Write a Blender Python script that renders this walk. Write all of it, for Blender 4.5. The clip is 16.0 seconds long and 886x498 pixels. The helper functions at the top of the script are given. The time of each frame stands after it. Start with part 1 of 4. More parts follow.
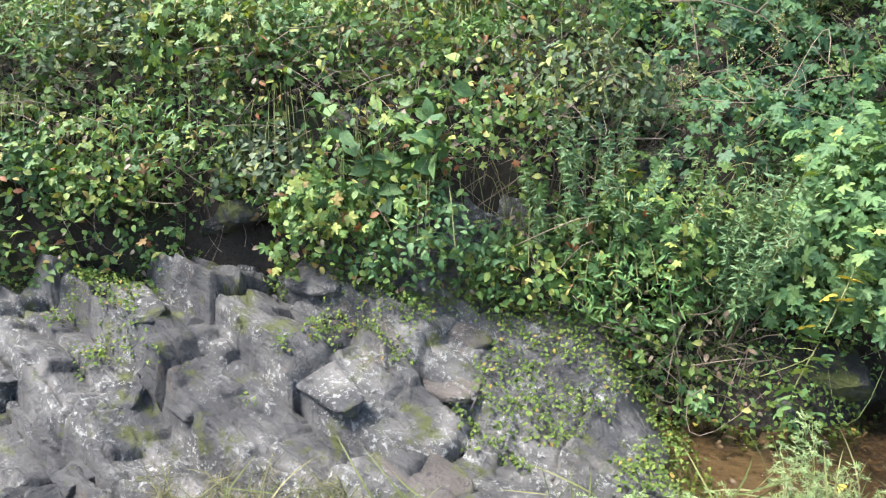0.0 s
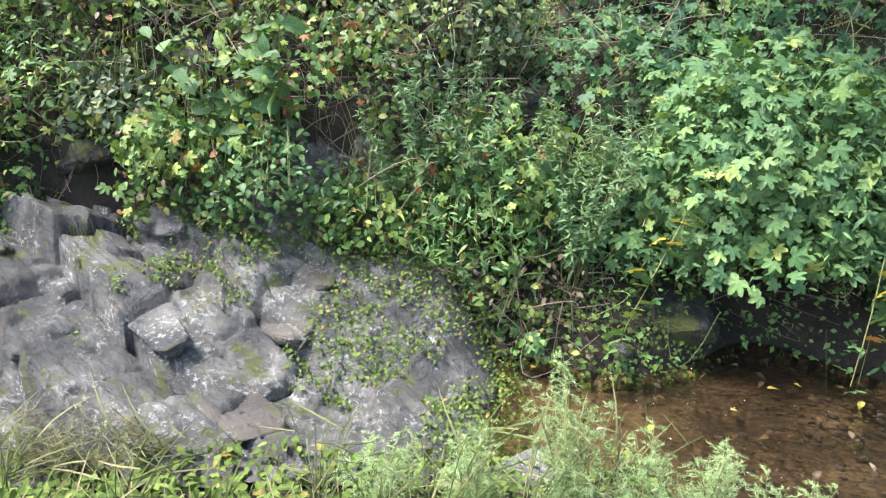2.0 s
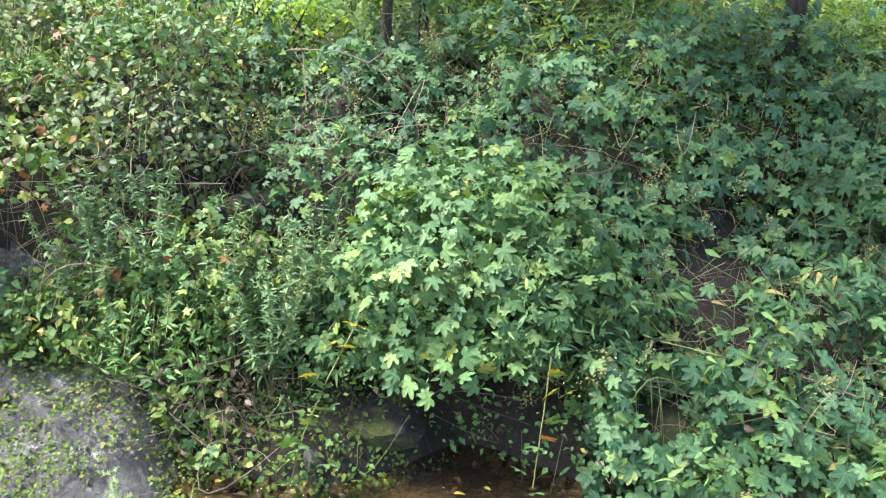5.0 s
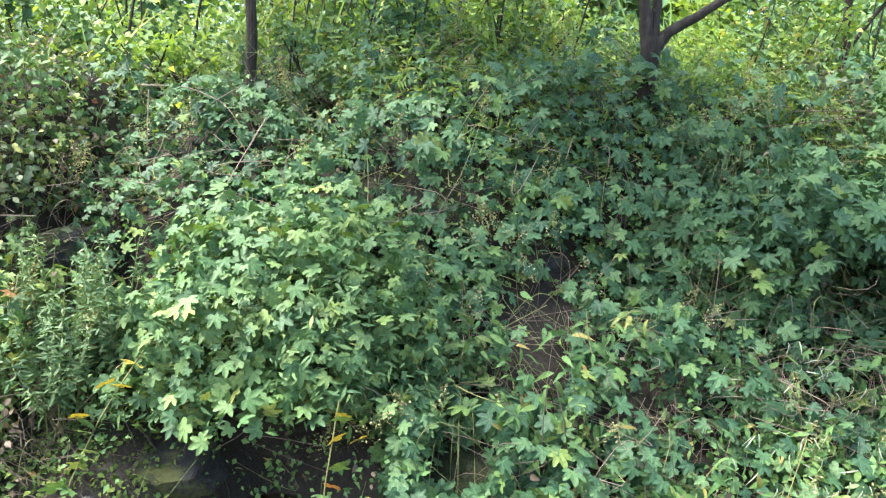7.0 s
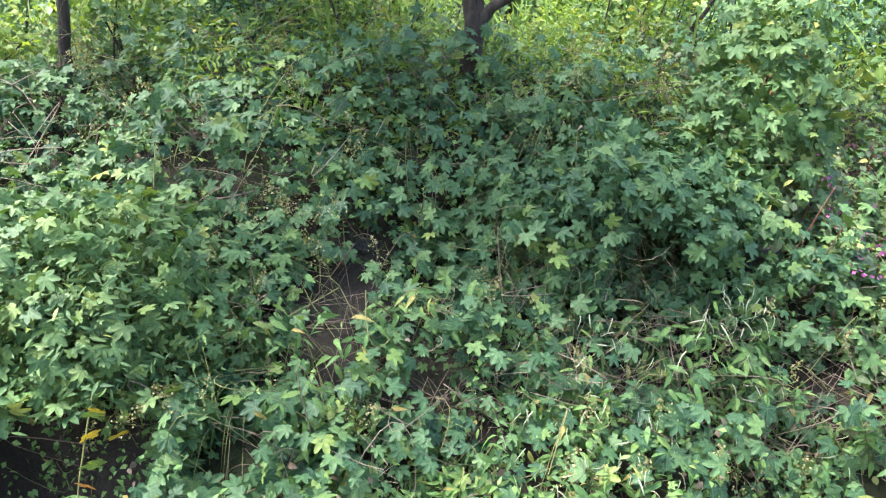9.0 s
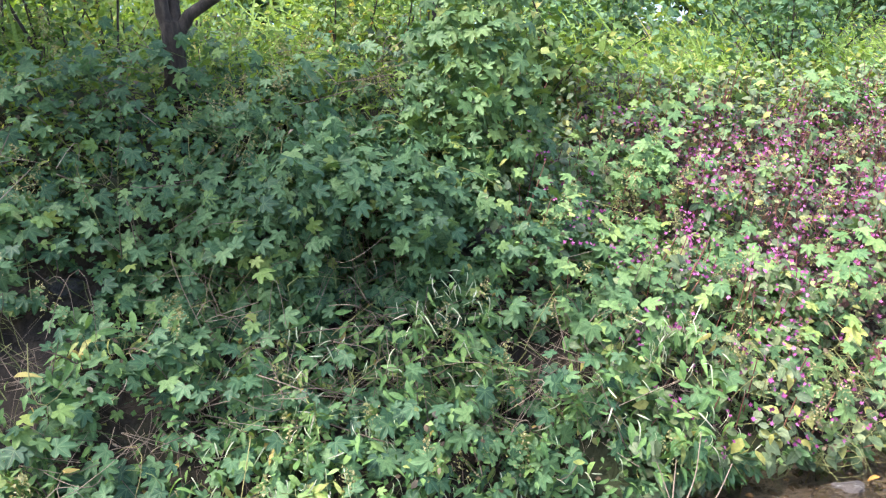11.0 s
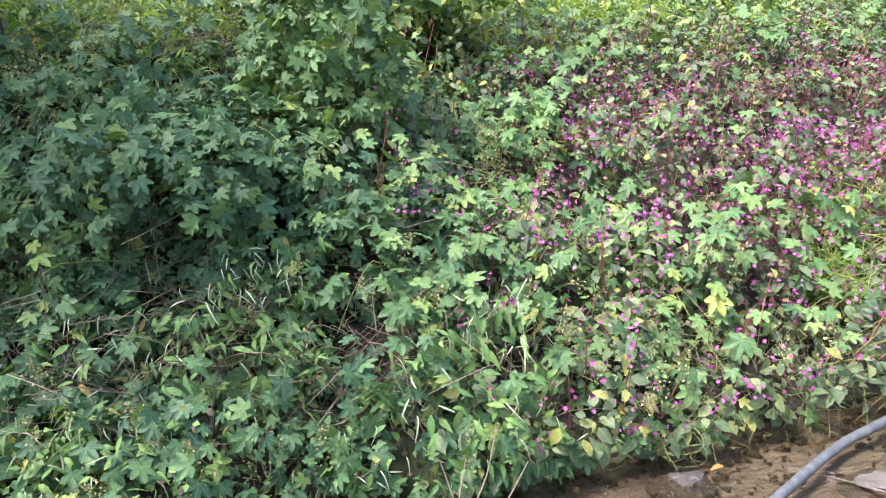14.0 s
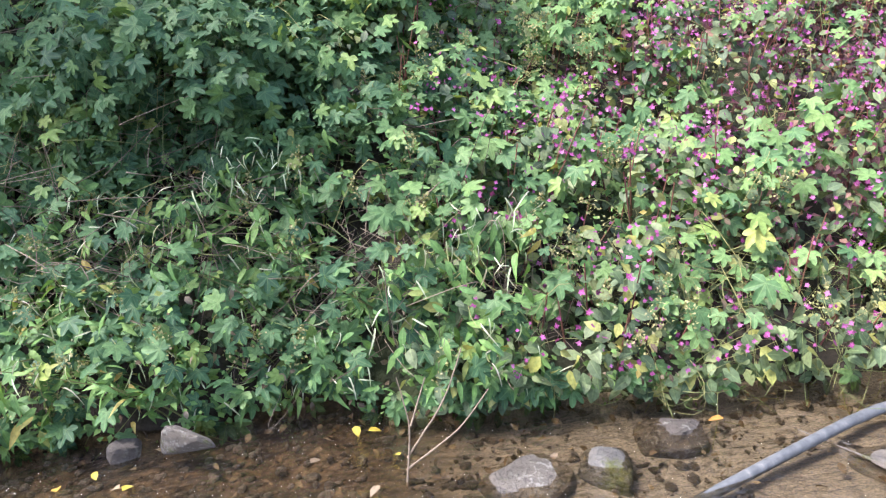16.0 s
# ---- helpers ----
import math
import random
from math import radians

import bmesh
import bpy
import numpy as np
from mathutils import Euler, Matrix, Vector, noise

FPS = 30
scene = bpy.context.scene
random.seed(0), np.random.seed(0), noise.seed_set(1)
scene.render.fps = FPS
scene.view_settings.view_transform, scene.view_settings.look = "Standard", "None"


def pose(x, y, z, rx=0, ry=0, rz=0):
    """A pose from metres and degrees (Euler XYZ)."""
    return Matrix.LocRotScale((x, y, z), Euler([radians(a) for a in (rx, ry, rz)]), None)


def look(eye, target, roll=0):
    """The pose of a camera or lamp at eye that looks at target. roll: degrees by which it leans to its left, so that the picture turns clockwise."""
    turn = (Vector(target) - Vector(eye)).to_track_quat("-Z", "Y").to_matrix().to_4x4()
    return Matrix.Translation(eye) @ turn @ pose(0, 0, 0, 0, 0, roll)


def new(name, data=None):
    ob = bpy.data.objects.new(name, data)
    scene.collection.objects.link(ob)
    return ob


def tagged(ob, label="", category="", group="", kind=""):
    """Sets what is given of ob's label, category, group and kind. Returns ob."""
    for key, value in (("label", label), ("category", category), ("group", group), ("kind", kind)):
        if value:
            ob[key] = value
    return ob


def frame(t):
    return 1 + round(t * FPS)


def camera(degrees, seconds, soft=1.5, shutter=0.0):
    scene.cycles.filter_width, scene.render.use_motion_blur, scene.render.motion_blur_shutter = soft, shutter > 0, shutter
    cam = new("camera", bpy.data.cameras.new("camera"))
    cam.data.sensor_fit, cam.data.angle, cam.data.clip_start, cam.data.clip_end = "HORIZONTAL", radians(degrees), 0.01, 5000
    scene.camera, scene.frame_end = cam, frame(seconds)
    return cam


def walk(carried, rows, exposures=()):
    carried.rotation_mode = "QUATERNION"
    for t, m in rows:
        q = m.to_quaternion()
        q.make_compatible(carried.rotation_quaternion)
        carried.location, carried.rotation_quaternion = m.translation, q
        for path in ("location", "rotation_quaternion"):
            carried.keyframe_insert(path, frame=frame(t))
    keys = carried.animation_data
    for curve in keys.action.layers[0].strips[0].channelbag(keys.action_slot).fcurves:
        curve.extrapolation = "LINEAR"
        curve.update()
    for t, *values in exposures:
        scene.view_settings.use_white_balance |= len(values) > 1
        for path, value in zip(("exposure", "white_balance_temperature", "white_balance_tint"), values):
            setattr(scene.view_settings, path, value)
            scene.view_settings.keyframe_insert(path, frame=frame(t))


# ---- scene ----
cam = camera(64.5, 16.0, 1.25)
METRES, EYE, TILT, LEAN, TURN = 6.2, 1.5, -15.0, 1.0, 0.0
ROWS = [
    (0.0, 0.0, 0.0, 0.0, -0.0, 0.0, -0.0),
    (0.5, 0.0364, 0.006, 0.0009, -0.54, -0.58, -0.16),
    (1.0, 0.0686, 0.0053, -0.0019, 0.25, -1.78, -1.18),
    (1.5, 0.0994, -0.0003, -0.0082, 0.83, -3.48, -1.7),
    (2.0, 0.1262, 0.0056, -0.0057, -0.12, -4.14, -0.4),
    (2.5, 0.1519, 0.0085, -0.0017, -2.21, -3.54, 1.22),
    (3.0, 0.1821, 0.0027, -0.0052, -2.62, -2.19, 1.32),
    (3.5, 0.2072, -0.0008, -0.0061, -2.8, -0.69, 1.57),
    (4.0, 0.2403, 0.0041, -0.0031, -4.84, 1.1, 2.09),
    (6.5, 0.4153, -0.0039, -0.0103, -6.88, 7.16, -0.65),
    (7.0, 0.4516, -0.0013, -0.0107, -7.67, 8.06, -0.31),
    (7.5, 0.485, -0.0012, -0.0097, -8.75, 8.69, 0.58),
    (8.0, 0.5189, -0.0066, -0.017, -8.53, 7.42, -0.8),
    (8.5, 0.5518, -0.0072, -0.0187, -8.8, 7.08, -0.09),
    (9.0, 0.5891, -0.0052, -0.0178, -10.81, 7.21, 2.1),
    (9.5, 0.6282, -0.0104, -0.0237, -13.29, 7.41, 4.52),
    (10.0, 0.6625, -0.0143, -0.0244, -17.01, 7.57, 6.99),
    (12.5, 0.8033, -0.0142, -0.0365, -22.54, 4.56, 14.04),
    (13.0, 0.8306, -0.0179, -0.0426, -20.14, 3.99, 13.71),
    (13.5, 0.8588, -0.0206, -0.0457, -19.26, 3.68, 13.92),
    (14.0, 0.8925, -0.0152, -0.0433, -18.53, 3.18, 13.49),
    (14.5, 0.9183, -0.0158, -0.0481, -15.44, 2.54, 11.53),
    (15.0, 0.9427, -0.0196, -0.0547, -12.99, 0.9, 9.81),
    (15.5, 0.9671, -0.01, -0.0551, -11.21, -1.35, 8.95),
    (16.0, 0.9834, -0.0007, -0.0526, -8.55, -3.3, 8.83),
]
walk(cam, [(t, pose(0, 0, EYE, TILT, LEAN, TURN) @ pose(METRES * x, METRES * y, METRES * z, 90 + pitch, roll, yaw)) for t, x, y, z, yaw, pitch, roll in ROWS],
     [(0.0, 2.05, 6250, 9), (4.0, 2.26, 6250, 8), (7.5, 2.46, 6350, 9), (10.0, 2.42, 6400, 13), (12.5, 2.20, 6400, 17), (16.0, 2.22, 6300, 16)])

# ---- world and sun ----
SUN_EL, SUN_AZ = 62.0, 265.0
world = bpy.data.worlds.new("world")
scene.world = world
world.use_nodes = True
wn = world.node_tree.nodes
sky = wn.new("ShaderNodeTexSky")
sky.sky_type = 'NISHITA'
sky.sun_disc = False
sky.sun_elevation = radians(SUN_EL)
sky.sun_rotation = radians(SUN_AZ)
sky.air_density, sky.dust_density = 1.0, 3.0
wn["Background"].inputs["Strength"].default_value = 0.118
world.node_tree.links.new(sky.outputs[0], wn["Background"].inputs["Color"])
sun = new("sun", bpy.data.lights.new("sun", 'SUN'))
sun.data.energy, sun.data.angle, sun.data.color = 2.7, radians(16.0), (1.0, 0.96, 0.90)
sa, se = radians(SUN_AZ), radians(SUN_EL)
sun.matrix_world = look((math.sin(sa) * math.cos(se) * 30, math.cos(sa) * math.cos(se) * 30, math.sin(se) * 30), (0, 0, 0))

# ---- materials ----
rng = np.random.default_rng(7)


def mat(name):
    m = bpy.data.materials.new(name)
    m.use_nodes = True
    return m, m.node_tree.nodes, m.node_tree.links, m.node_tree.nodes["Principled BSDF"]


def ramp(n, stops, interp='LINEAR'):
    r = n.new("ShaderNodeValToRGB")
    r.color_ramp.interpolation = interp
    while len(r.color_ramp.elements) < len(stops):
        r.color_ramp.elements.new(0.5)
    for e, (p, c) in zip(r.color_ramp.elements, stops):
        e.position, e.color = p, (*c, 1)
    return r


def noise_tex(n, l, scale, detail=4, rough=0.6, coords=None):
    t = n.new("ShaderNodeTexNoise")
    t.inputs["Scale"].default_value, t.inputs["Detail"].default_value, t.inputs["Roughness"].default_value = scale, detail, rough
    if coords is None:
        coords = n.new("ShaderNodeNewGeometry").outputs["Position"]
    l.new(coords, t.inputs["Vector"])
    return t


def mix_col(n, l, fac, a, b, blend='MIX'):
    m = n.new("ShaderNodeMix")
    m.data_type, m.blend_type = 'RGBA', blend
    for src, sock in ((fac, m.inputs[0]), (a, m.inputs[6]), (b, m.inputs[7])):
        if isinstance(src, (int, float)):
            sock.default_value = src
        elif isinstance(src, tuple):
            sock.default_value = (*src, 1)
        else:
            l.new(src, sock)
    return m.outputs[2]


def math_node(n, l, op, a, b=0.0):
    m = n.new("ShaderNodeMath")
    m.operation = op
    for src, sock in ((a, m.inputs[0]), (b, m.inputs[1])):
        if isinstance(src, (int, float)):
            sock.default_value = src
        else:
            l.new(src, sock)
    return m.outputs[0]


def bump(n, l, height, strength, distance, target):
    b = n.new("ShaderNodeBump")
    b.inputs["Strength"].default_value, b.inputs["Distance"].default_value = strength, distance
    l.new(height, b.inputs["Height"])
    l.new(b.outputs[0], target)


def leaf_mat(name, stops, vein=(0.30, 0.40, 0.16), vein_amount=0.2, through_light=0.22, rough=0.58, patch=0.35, patch_col=(0.15, 0.22, 0.03)):
    """Leaf: one colour a leaf along the ramp, wide patches of another tint, paler veins, light coming through."""
    m, n, l, b = mat(name)
    geo, info = n.new("ShaderNodeNewGeometry"), n.new("ShaderNodeObjectInfo")
    r = math_node(n, l, 'FRACT', math_node(n, l, 'ADD', geo.outputs["Random Per Island"], info.outputs["Random"]))
    rp = ramp(n, stops)
    l.new(r, rp.inputs[0])
    wide = noise_tex(n, l, 1.7, 3)
    wide_r = ramp(n, [(0.45, (0, 0, 0)), (0.7, (patch, patch, patch))])
    l.new(wide.outputs[0], wide_r.inputs[0])
    col = mix_col(n, l, wide_r.outputs[0], rp.outputs[0], patch_col)
    fine = noise_tex(n, l, 70, 3)
    fr = ramp(n, [(0.3, (0.72, 0.72, 0.72)), (0.7, (1.2, 1.2, 1.2))])
    l.new(fine.outputs[0], fr.inputs[0])
    col = mix_col(n, l, 1.0, col, fr.outputs[0], 'MULTIPLY')
    uv = n.new("ShaderNodeUVMap")
    sep = n.new("ShaderNodeSeparateXYZ")
    l.new(uv.outputs[0], sep.inputs[0])
    vr = ramp(n, [(0.03, (vein_amount,) * 3), (0.13, (0, 0, 0))])
    l.new(sep.outputs[0], vr.inputs[0])
    col = mix_col(n, l, vr.outputs[0], col, vein)
    l.new(col, b.inputs["Base Color"])
    b.inputs["Roughness"].default_value = rough
    b.inputs["Specular IOR Level"].default_value = 0.33
    bump(n, l, fine.outputs[0], 0.25, 0.004, b.inputs["Normal"])
    tr = n.new("ShaderNodeBsdfTranslucent")
    tcol = mix_col(n, l, 1.0, col, (1.35, 1.25, 0.5), 'MULTIPLY')
    l.new(tcol, tr.inputs["Color"])
    mx = n.new("ShaderNodeMixShader")
    mx.inputs[0].default_value = through_light
    l.new(b.outputs[0], mx.inputs[1])
    l.new(tr.outputs[0], mx.inputs[2])
    l.new(mx.outputs[0], n["Material Output"].inputs["Surface"])
    return m


HOP = leaf_mat("hop_leaf", [(0.0, (0.028, 0.078, 0.044)), (0.45, (0.062, 0.142, 0.063)), (0.9, (0.115, 0.21, 0.085)), (0.975, (0.16, 0.26, 0.07)), (0.998, (0.24, 0.30, 0.08))], patch=0.25, patch_col=(0.10, 0.20, 0.05))
HOP_LIGHT = leaf_mat("hop_leaf_light", [(0.0, (0.052, 0.12, 0.05)), (0.5, (0.10, 0.19, 0.07)), (0.88, (0.15, 0.24, 0.085)), (0.96, (0.20, 0.29, 0.08)), (0.997, (0.30, 0.33, 0.09))], patch=0.3, patch_col=(0.13, 0.26, 0.06))
SMALL = leaf_mat("vine_leaf", [(0.0, (0.038, 0.09, 0.028)), (0.4, (0.085, 0.17, 0.045)), (0.72, (0.16, 0.25, 0.06)), (0.88, (0.27, 0.32, 0.075)), (0.95, (0.36, 0.35, 0.10)), (0.975, (0.26, 0.15, 0.06)), (0.99, (0.30, 0.10, 0.05))], vein_amount=0.2, patch_col=(0.17, 0.23, 0.05))
LANCE = leaf_mat("mugwort_leaf", [(0.0, (0.055, 0.12, 0.05)), (0.6, (0.11, 0.20, 0.09)), (0.97, (0.19, 0.27, 0.13))], vein_amount=0.2)
PERSI = leaf_mat("knotweed_leaf", [(0.0, (0.06, 0.145, 0.045)), (0.6, (0.13, 0.25, 0.075)), (0.93, (0.21, 0.33, 0.10)), (0.98, (0.33, 0.26, 0.08))])
IMPAT = leaf_mat("balsam_leaf", [(0.0, (0.045, 0.075, 0.045)), (0.5, (0.10, 0.145, 0.08)), (0.85, (0.18, 0.22, 0.115)), (0.97, (0.30, 0.30, 0.09))], patch=0.2)
MEADOW = leaf_mat("meadow_leaf", [(0.0, (0.09, 0.18, 0.04)), (0.5, (0.17, 0.29, 0.06)), (0.9, (0.28, 0.39, 0.09)), (0.98, (0.40, 0.38, 0.12))], through_light=0.45, patch=0.5, patch_col=(0.25, 0.36, 0.07))
GRASS = leaf_mat("grass_blade", [(0.0, (0.05, 0.065, 0.025)), (0.5, (0.115, 0.125, 0.045)), (0.85, (0.20, 0.185, 0.085)), (0.97, (0.30, 0.25, 0.13))], vein_amount=0.1)
DRY_GRASS = leaf_mat("dry_grass_blade", [(0.0, (0.05, 0.05, 0.025)), (0.5, (0.11, 0.10, 0.05)), (0.97, (0.21, 0.18, 0.10))], vein_amount=0.1, patch=0.2)
MOSS = leaf_mat("moss_herb", [(0.0, (0.05, 0.085, 0.018)), (0.5, (0.10, 0.155, 0.03)), (0.95, (0.17, 0.22, 0.05)), (0.997, (0.30, 0.19, 0.05))], patch=0.2, rough=0.85)
PLUME = leaf_mat("pale_plume", [(0.0, (0.15, 0.23, 0.09)), (0.6, (0.26, 0.35, 0.15)), (0.97, (0.38, 0.45, 0.21))], vein_amount=0.1, patch=0.0)
PANICLE = leaf_mat("tan_panicle", [(0.0, (0.17, 0.18, 0.07)), (0.6, (0.27, 0.27, 0.12)), (0.97, (0.36, 0.31, 0.17))], vein_amount=0.1, patch=0.0)
DRYLEAF = leaf_mat("dry_leaf", [(0.0, (0.05, 0.035, 0.02)), (0.5, (0.12, 0.085, 0.055)), (0.97, (0.26, 0.21, 0.155))], through_light=0.15, vein=(0.4, 0.32, 0.2), patch=0.0)
YELLOW = leaf_mat("yellow_leaf", [(0.0, (0.36, 0.28, 0.04)), (0.6, (0.44, 0.38, 0.07)), (0.95, (0.34, 0.16, 0.05))], vein=(0.6, 0.5, 0.2))
PETAL = leaf_mat("magenta_petal", [(0.0, (0.17, 0.025, 0.12)), (0.6, (0.30, 0.055, 0.22)), (0.97, (0.46, 0.16, 0.38))], vein=(0.7, 0.4, 0.6), vein_amount=0.25, patch=0.0)
RED_LEAF = leaf_mat("purple_red_leaf", [(0.0, (0.06, 0.02, 0.032)), (0.6, (0.12, 0.042, 0.06)), (0.97, (0.18, 0.10, 0.07))], patch=0.0)
SPIKE = leaf_mat("white_flower_spike", [(0.0, (0.32, 0.40, 0.24)), (0.6, (0.48, 0.52, 0.37)), (0.97, (0.48, 0.45, 0.36))], patch=0.0)


def stem_mat(name, a, b_col):
    m, n, l, b = mat(name)
    geo = n.new("ShaderNodeNewGeometry")
    r = ramp(n, [(0.0, a), (1.0, b_col)])
    l.new(geo.outputs["Random Per Island"], r.inputs[0])
    t = noise_tex(n, l, 60, 3)
    tr = ramp(n, [(0.3, (0.6, 0.6, 0.6)), (0.7, (1.2, 1.2, 1.2))])
    l.new(t.outputs[0], tr.inputs[0])
    l.new(mix_col(n, l, 1.0, r.outputs[0], tr.outputs[0], 'MULTIPLY'), b.inputs["Base Color"])
    b.inputs["Roughness"].default_value = 0.7
    return m


DRY_STEM = stem_mat("dry_stem", (0.07, 0.045, 0.032), (0.30, 0.235, 0.17))
GREEN_STEM = stem_mat("green_stem", (0.10, 0.15, 0.04), (0.26, 0.24, 0.09))
RED_STEM = stem_mat("red_stem", (0.16, 0.04, 0.05), (0.34, 0.16, 0.10))


def ground_mat():
    m, n, l, b = mat("bank_soil")
    a = noise_tex(n, l, 3.0, 6)
    r = ramp(n, [(0.3, (0.014, 0.011, 0.008)), (0.5, (0.030, 0.023, 0.016)), (0.7, (0.06, 0.047, 0.034))])
    l.new(a.outputs[0], r.inputs[0])
    f = noise_tex(n, l, 55, 5, 0.7)
    fr = ramp(n, [(0.3, (0.5, 0.5, 0.5)), (0.7, (1.35, 1.35, 1.3))])
    l.new(f.outputs[0], fr.inputs[0])
    col = mix_col(n, l, 1.0, r.outputs[0], fr.outputs[0], 'MULTIPLY')
    g = noise_tex(n, l, 1.1, 4)
    gr = ramp(n, [(0.5, (0, 0, 0)), (0.62, (0.8, 0.8, 0.8))])
    l.new(g.outputs[0], gr.inputs[0])
    col = mix_col(n, l, gr.outputs[0], col, (0.035, 0.05, 0.015))
    l.new(col, b.inputs["Base Color"])
    b.inputs["Roughness"].default_value = 0.9
    bump(n, l, f.outputs[0], 0.8, 0.02, b.inputs["Normal"])
    return m


def rock_mat(name, dark, mid, light, lichen=0.6, moss=0.0, wet=0.8):
    m, n, l, b = mat(name)
    tc = n.new("ShaderNodeTexCoord")
    geo = n.new("ShaderNodeNewGeometry")
    big = noise_tex(n, l, 3.2, 8, 0.62)
    r = ramp(n, [(0.28, dark), (0.5, mid), (0.74, light)])
    l.new(big.outputs[0], r.inputs[0])
    mp = n.new("ShaderNodeMapping")
    mp.vector_type = 'TEXTURE'
    mp.inputs["Rotation"].default_value = (0.0, 0.25, radians(-38))
    mp.inputs["Scale"].default_value = (0.6, 0.11, 0.14)
    l.new(geo.outputs["Position"], mp.inputs["Vector"])
    st = noise_tex(n, l, 1.6, 6, 0.7, mp.outputs[0])
    sr = ramp(n, [(0.36, (0.5, 0.51, 0.56)), (0.44, (0.95, 0.95, 0.97)), (0.7, (1.12, 1.1, 1.06))])
    l.new(st.outputs[0], sr.inputs[0])
    col = mix_col(n, l, 1.0, r.outputs[0], sr.outputs[0], 'MULTIPLY')
    sp = noise_tex(n, l, 34, 5, 0.75)
    spr = ramp(n, [(0.53, (0, 0, 0)), (0.60, (lichen,) * 3)])
    l.new(sp.outputs[0], spr.inputs[0])
    zone = noise_tex(n, l, 3.3, 4)
    zr = ramp(n, [(0.46, (0, 0, 0)), (0.6, (1, 1, 1))])
    l.new(zone.outputs[0], zr.inputs[0])
    col = mix_col(n, l, mix_col(n, l, 1.0, spr.outputs[0], zr.outputs[0], 'MULTIPLY'), col, (0.45, 0.45, 0.42))
    ru = noise_tex(n, l, 2.1, 5, 0.7)
    rur = ramp(n, [(0.6, (0, 0, 0)), (0.72, (0.45, 0.45, 0.45))])
    l.new(ru.outputs[0], rur.inputs[0])
    col = mix_col(n, l, rur.outputs[0], col, (0.24, 0.17, 0.11))
    if moss:
        mo = noise_tex(n, l, 5.5, 6, 0.7)
        mor = ramp(n, [(0.62 - 0.25 * moss, (0, 0, 0)), (0.7 - 0.2 * moss, (0.9, 0.9, 0.9))])
        l.new(mo.outputs[0], mor.inputs[0])
        col = mix_col(n, l, mor.outputs[0], col, (0.085, 0.095, 0.02))
    l.new(col, b.inputs["Base Color"])
    b.inputs["Roughness"].default_value = wet
    h = math_node(n, l, 'ADD', math_node(n, l, 'MULTIPLY', st.outputs[0], 0.8), sp.outputs[0])
    bump(n, l, h, 1.0, 0.032, b.inputs["Normal"])
    return m


SOIL = ground_mat()
ROCK = rock_mat("grey_rock", (0.03, 0.03, 0.034), (0.085, 0.082, 0.080), (0.27, 0.255, 0.235), 0.8, 0.25)
ROCK_WARM = rock_mat("brown_rock", (0.05, 0.044, 0.04), (0.105, 0.09, 0.08), (0.19, 0.165, 0.145), 0.6, 0.35)
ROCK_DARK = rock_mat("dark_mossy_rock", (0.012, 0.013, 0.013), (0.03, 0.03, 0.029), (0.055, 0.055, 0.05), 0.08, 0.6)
ROCK_BED = rock_mat("wet_pebble", (0.04, 0.033, 0.026), (0.10, 0.083, 0.066), (0.24, 0.21, 0.18), 0.4, 0.0, 0.4)
ROCK_SAND = rock_mat("sand_coloured_stone", (0.08, 0.07, 0.06), (0.15, 0.132, 0.116), (0.25, 0.225, 0.20), 0.4, 0.2)


def bed_mat():
    m, n, l, b = mat("stream_bed")
    a = noise_tex(n, l, 2.4, 6, 0.65)
    r = ramp(n, [(0.32, (0.032, 0.023, 0.014)), (0.5, (0.085, 0.060, 0.036)), (0.68, (0.20, 0.15, 0.10))])
    l.new(a.outputs[0], r.inputs[0])
    v = n.new("ShaderNodeTexVoronoi")
    v.inputs["Scale"].default_value = 38
    l.new(n.new("ShaderNodeNewGeometry").outputs["Position"], v.inputs["Vector"])
    vr = ramp(n, [(0.0, (1.3, 1.25, 1.2)), (0.5, (0.75, 0.75, 0.75)), (0.8, (0.35, 0.35, 0.35))])
    l.new(v.outputs["Distance"], vr.inputs[0])
    col = mix_col(n, l, 1.0, r.outputs[0], vr.outputs[0], 'MULTIPLY')
    # a fan of ochre sand in the upper pool, grey gravel where the stream runs out over the stones
    sep = n.new("ShaderNodeSeparateXYZ")
    l.new(n.new("ShaderNodeNewGeometry").outputs["Position"], sep.inputs[0])
    edge = math_node(n, l, 'ADD', sep.outputs[0], math_node(n, l, 'MULTIPLY', a.outputs[0], 1.2))
    sand = ramp(n, [(0.0, (0.85, 0.85, 0.85)), (0.205, (0.8, 0.8, 0.8)), (0.245, (0, 0, 0)), (0.68, (0, 0, 0)), (0.78, (0, 0, 0))])
    l.new(math_node(n, l, 'DIVIDE', edge, 10.0), sand.inputs[0])
    grains = noise_tex(n, l, 120, 3)
    gr = ramp(n, [(0.3, (0.12, 0.088, 0.055)), (0.7, (0.24, 0.175, 0.11))])
    l.new(grains.outputs[0], gr.inputs[0])
    col = mix_col(n, l, sand.outputs[0], col, gr.outputs[0])
    grey = ramp(n, [(0.66, (0, 0, 0)), (0.74, (0.85, 0.85, 0.85))])
    l.new(math_node(n, l, 'DIVIDE', edge, 10.0), grey.inputs[0])
    gg = ramp(n, [(0.3, (0.10, 0.09, 0.082)), (0.7, (0.30, 0.275, 0.255))])
    l.new(grains.outputs[0], gg.inputs[0])
    col = mix_col(n, l, grey.outputs[0], col, gg.outputs[0])
    l.new(col, b.inputs["Base Color"])
    b.inputs["Roughness"].default_value = 0.6
    bump(n, l, v.outputs["Distance"], -0.6, 0.02, b.inputs["Normal"])
    return m


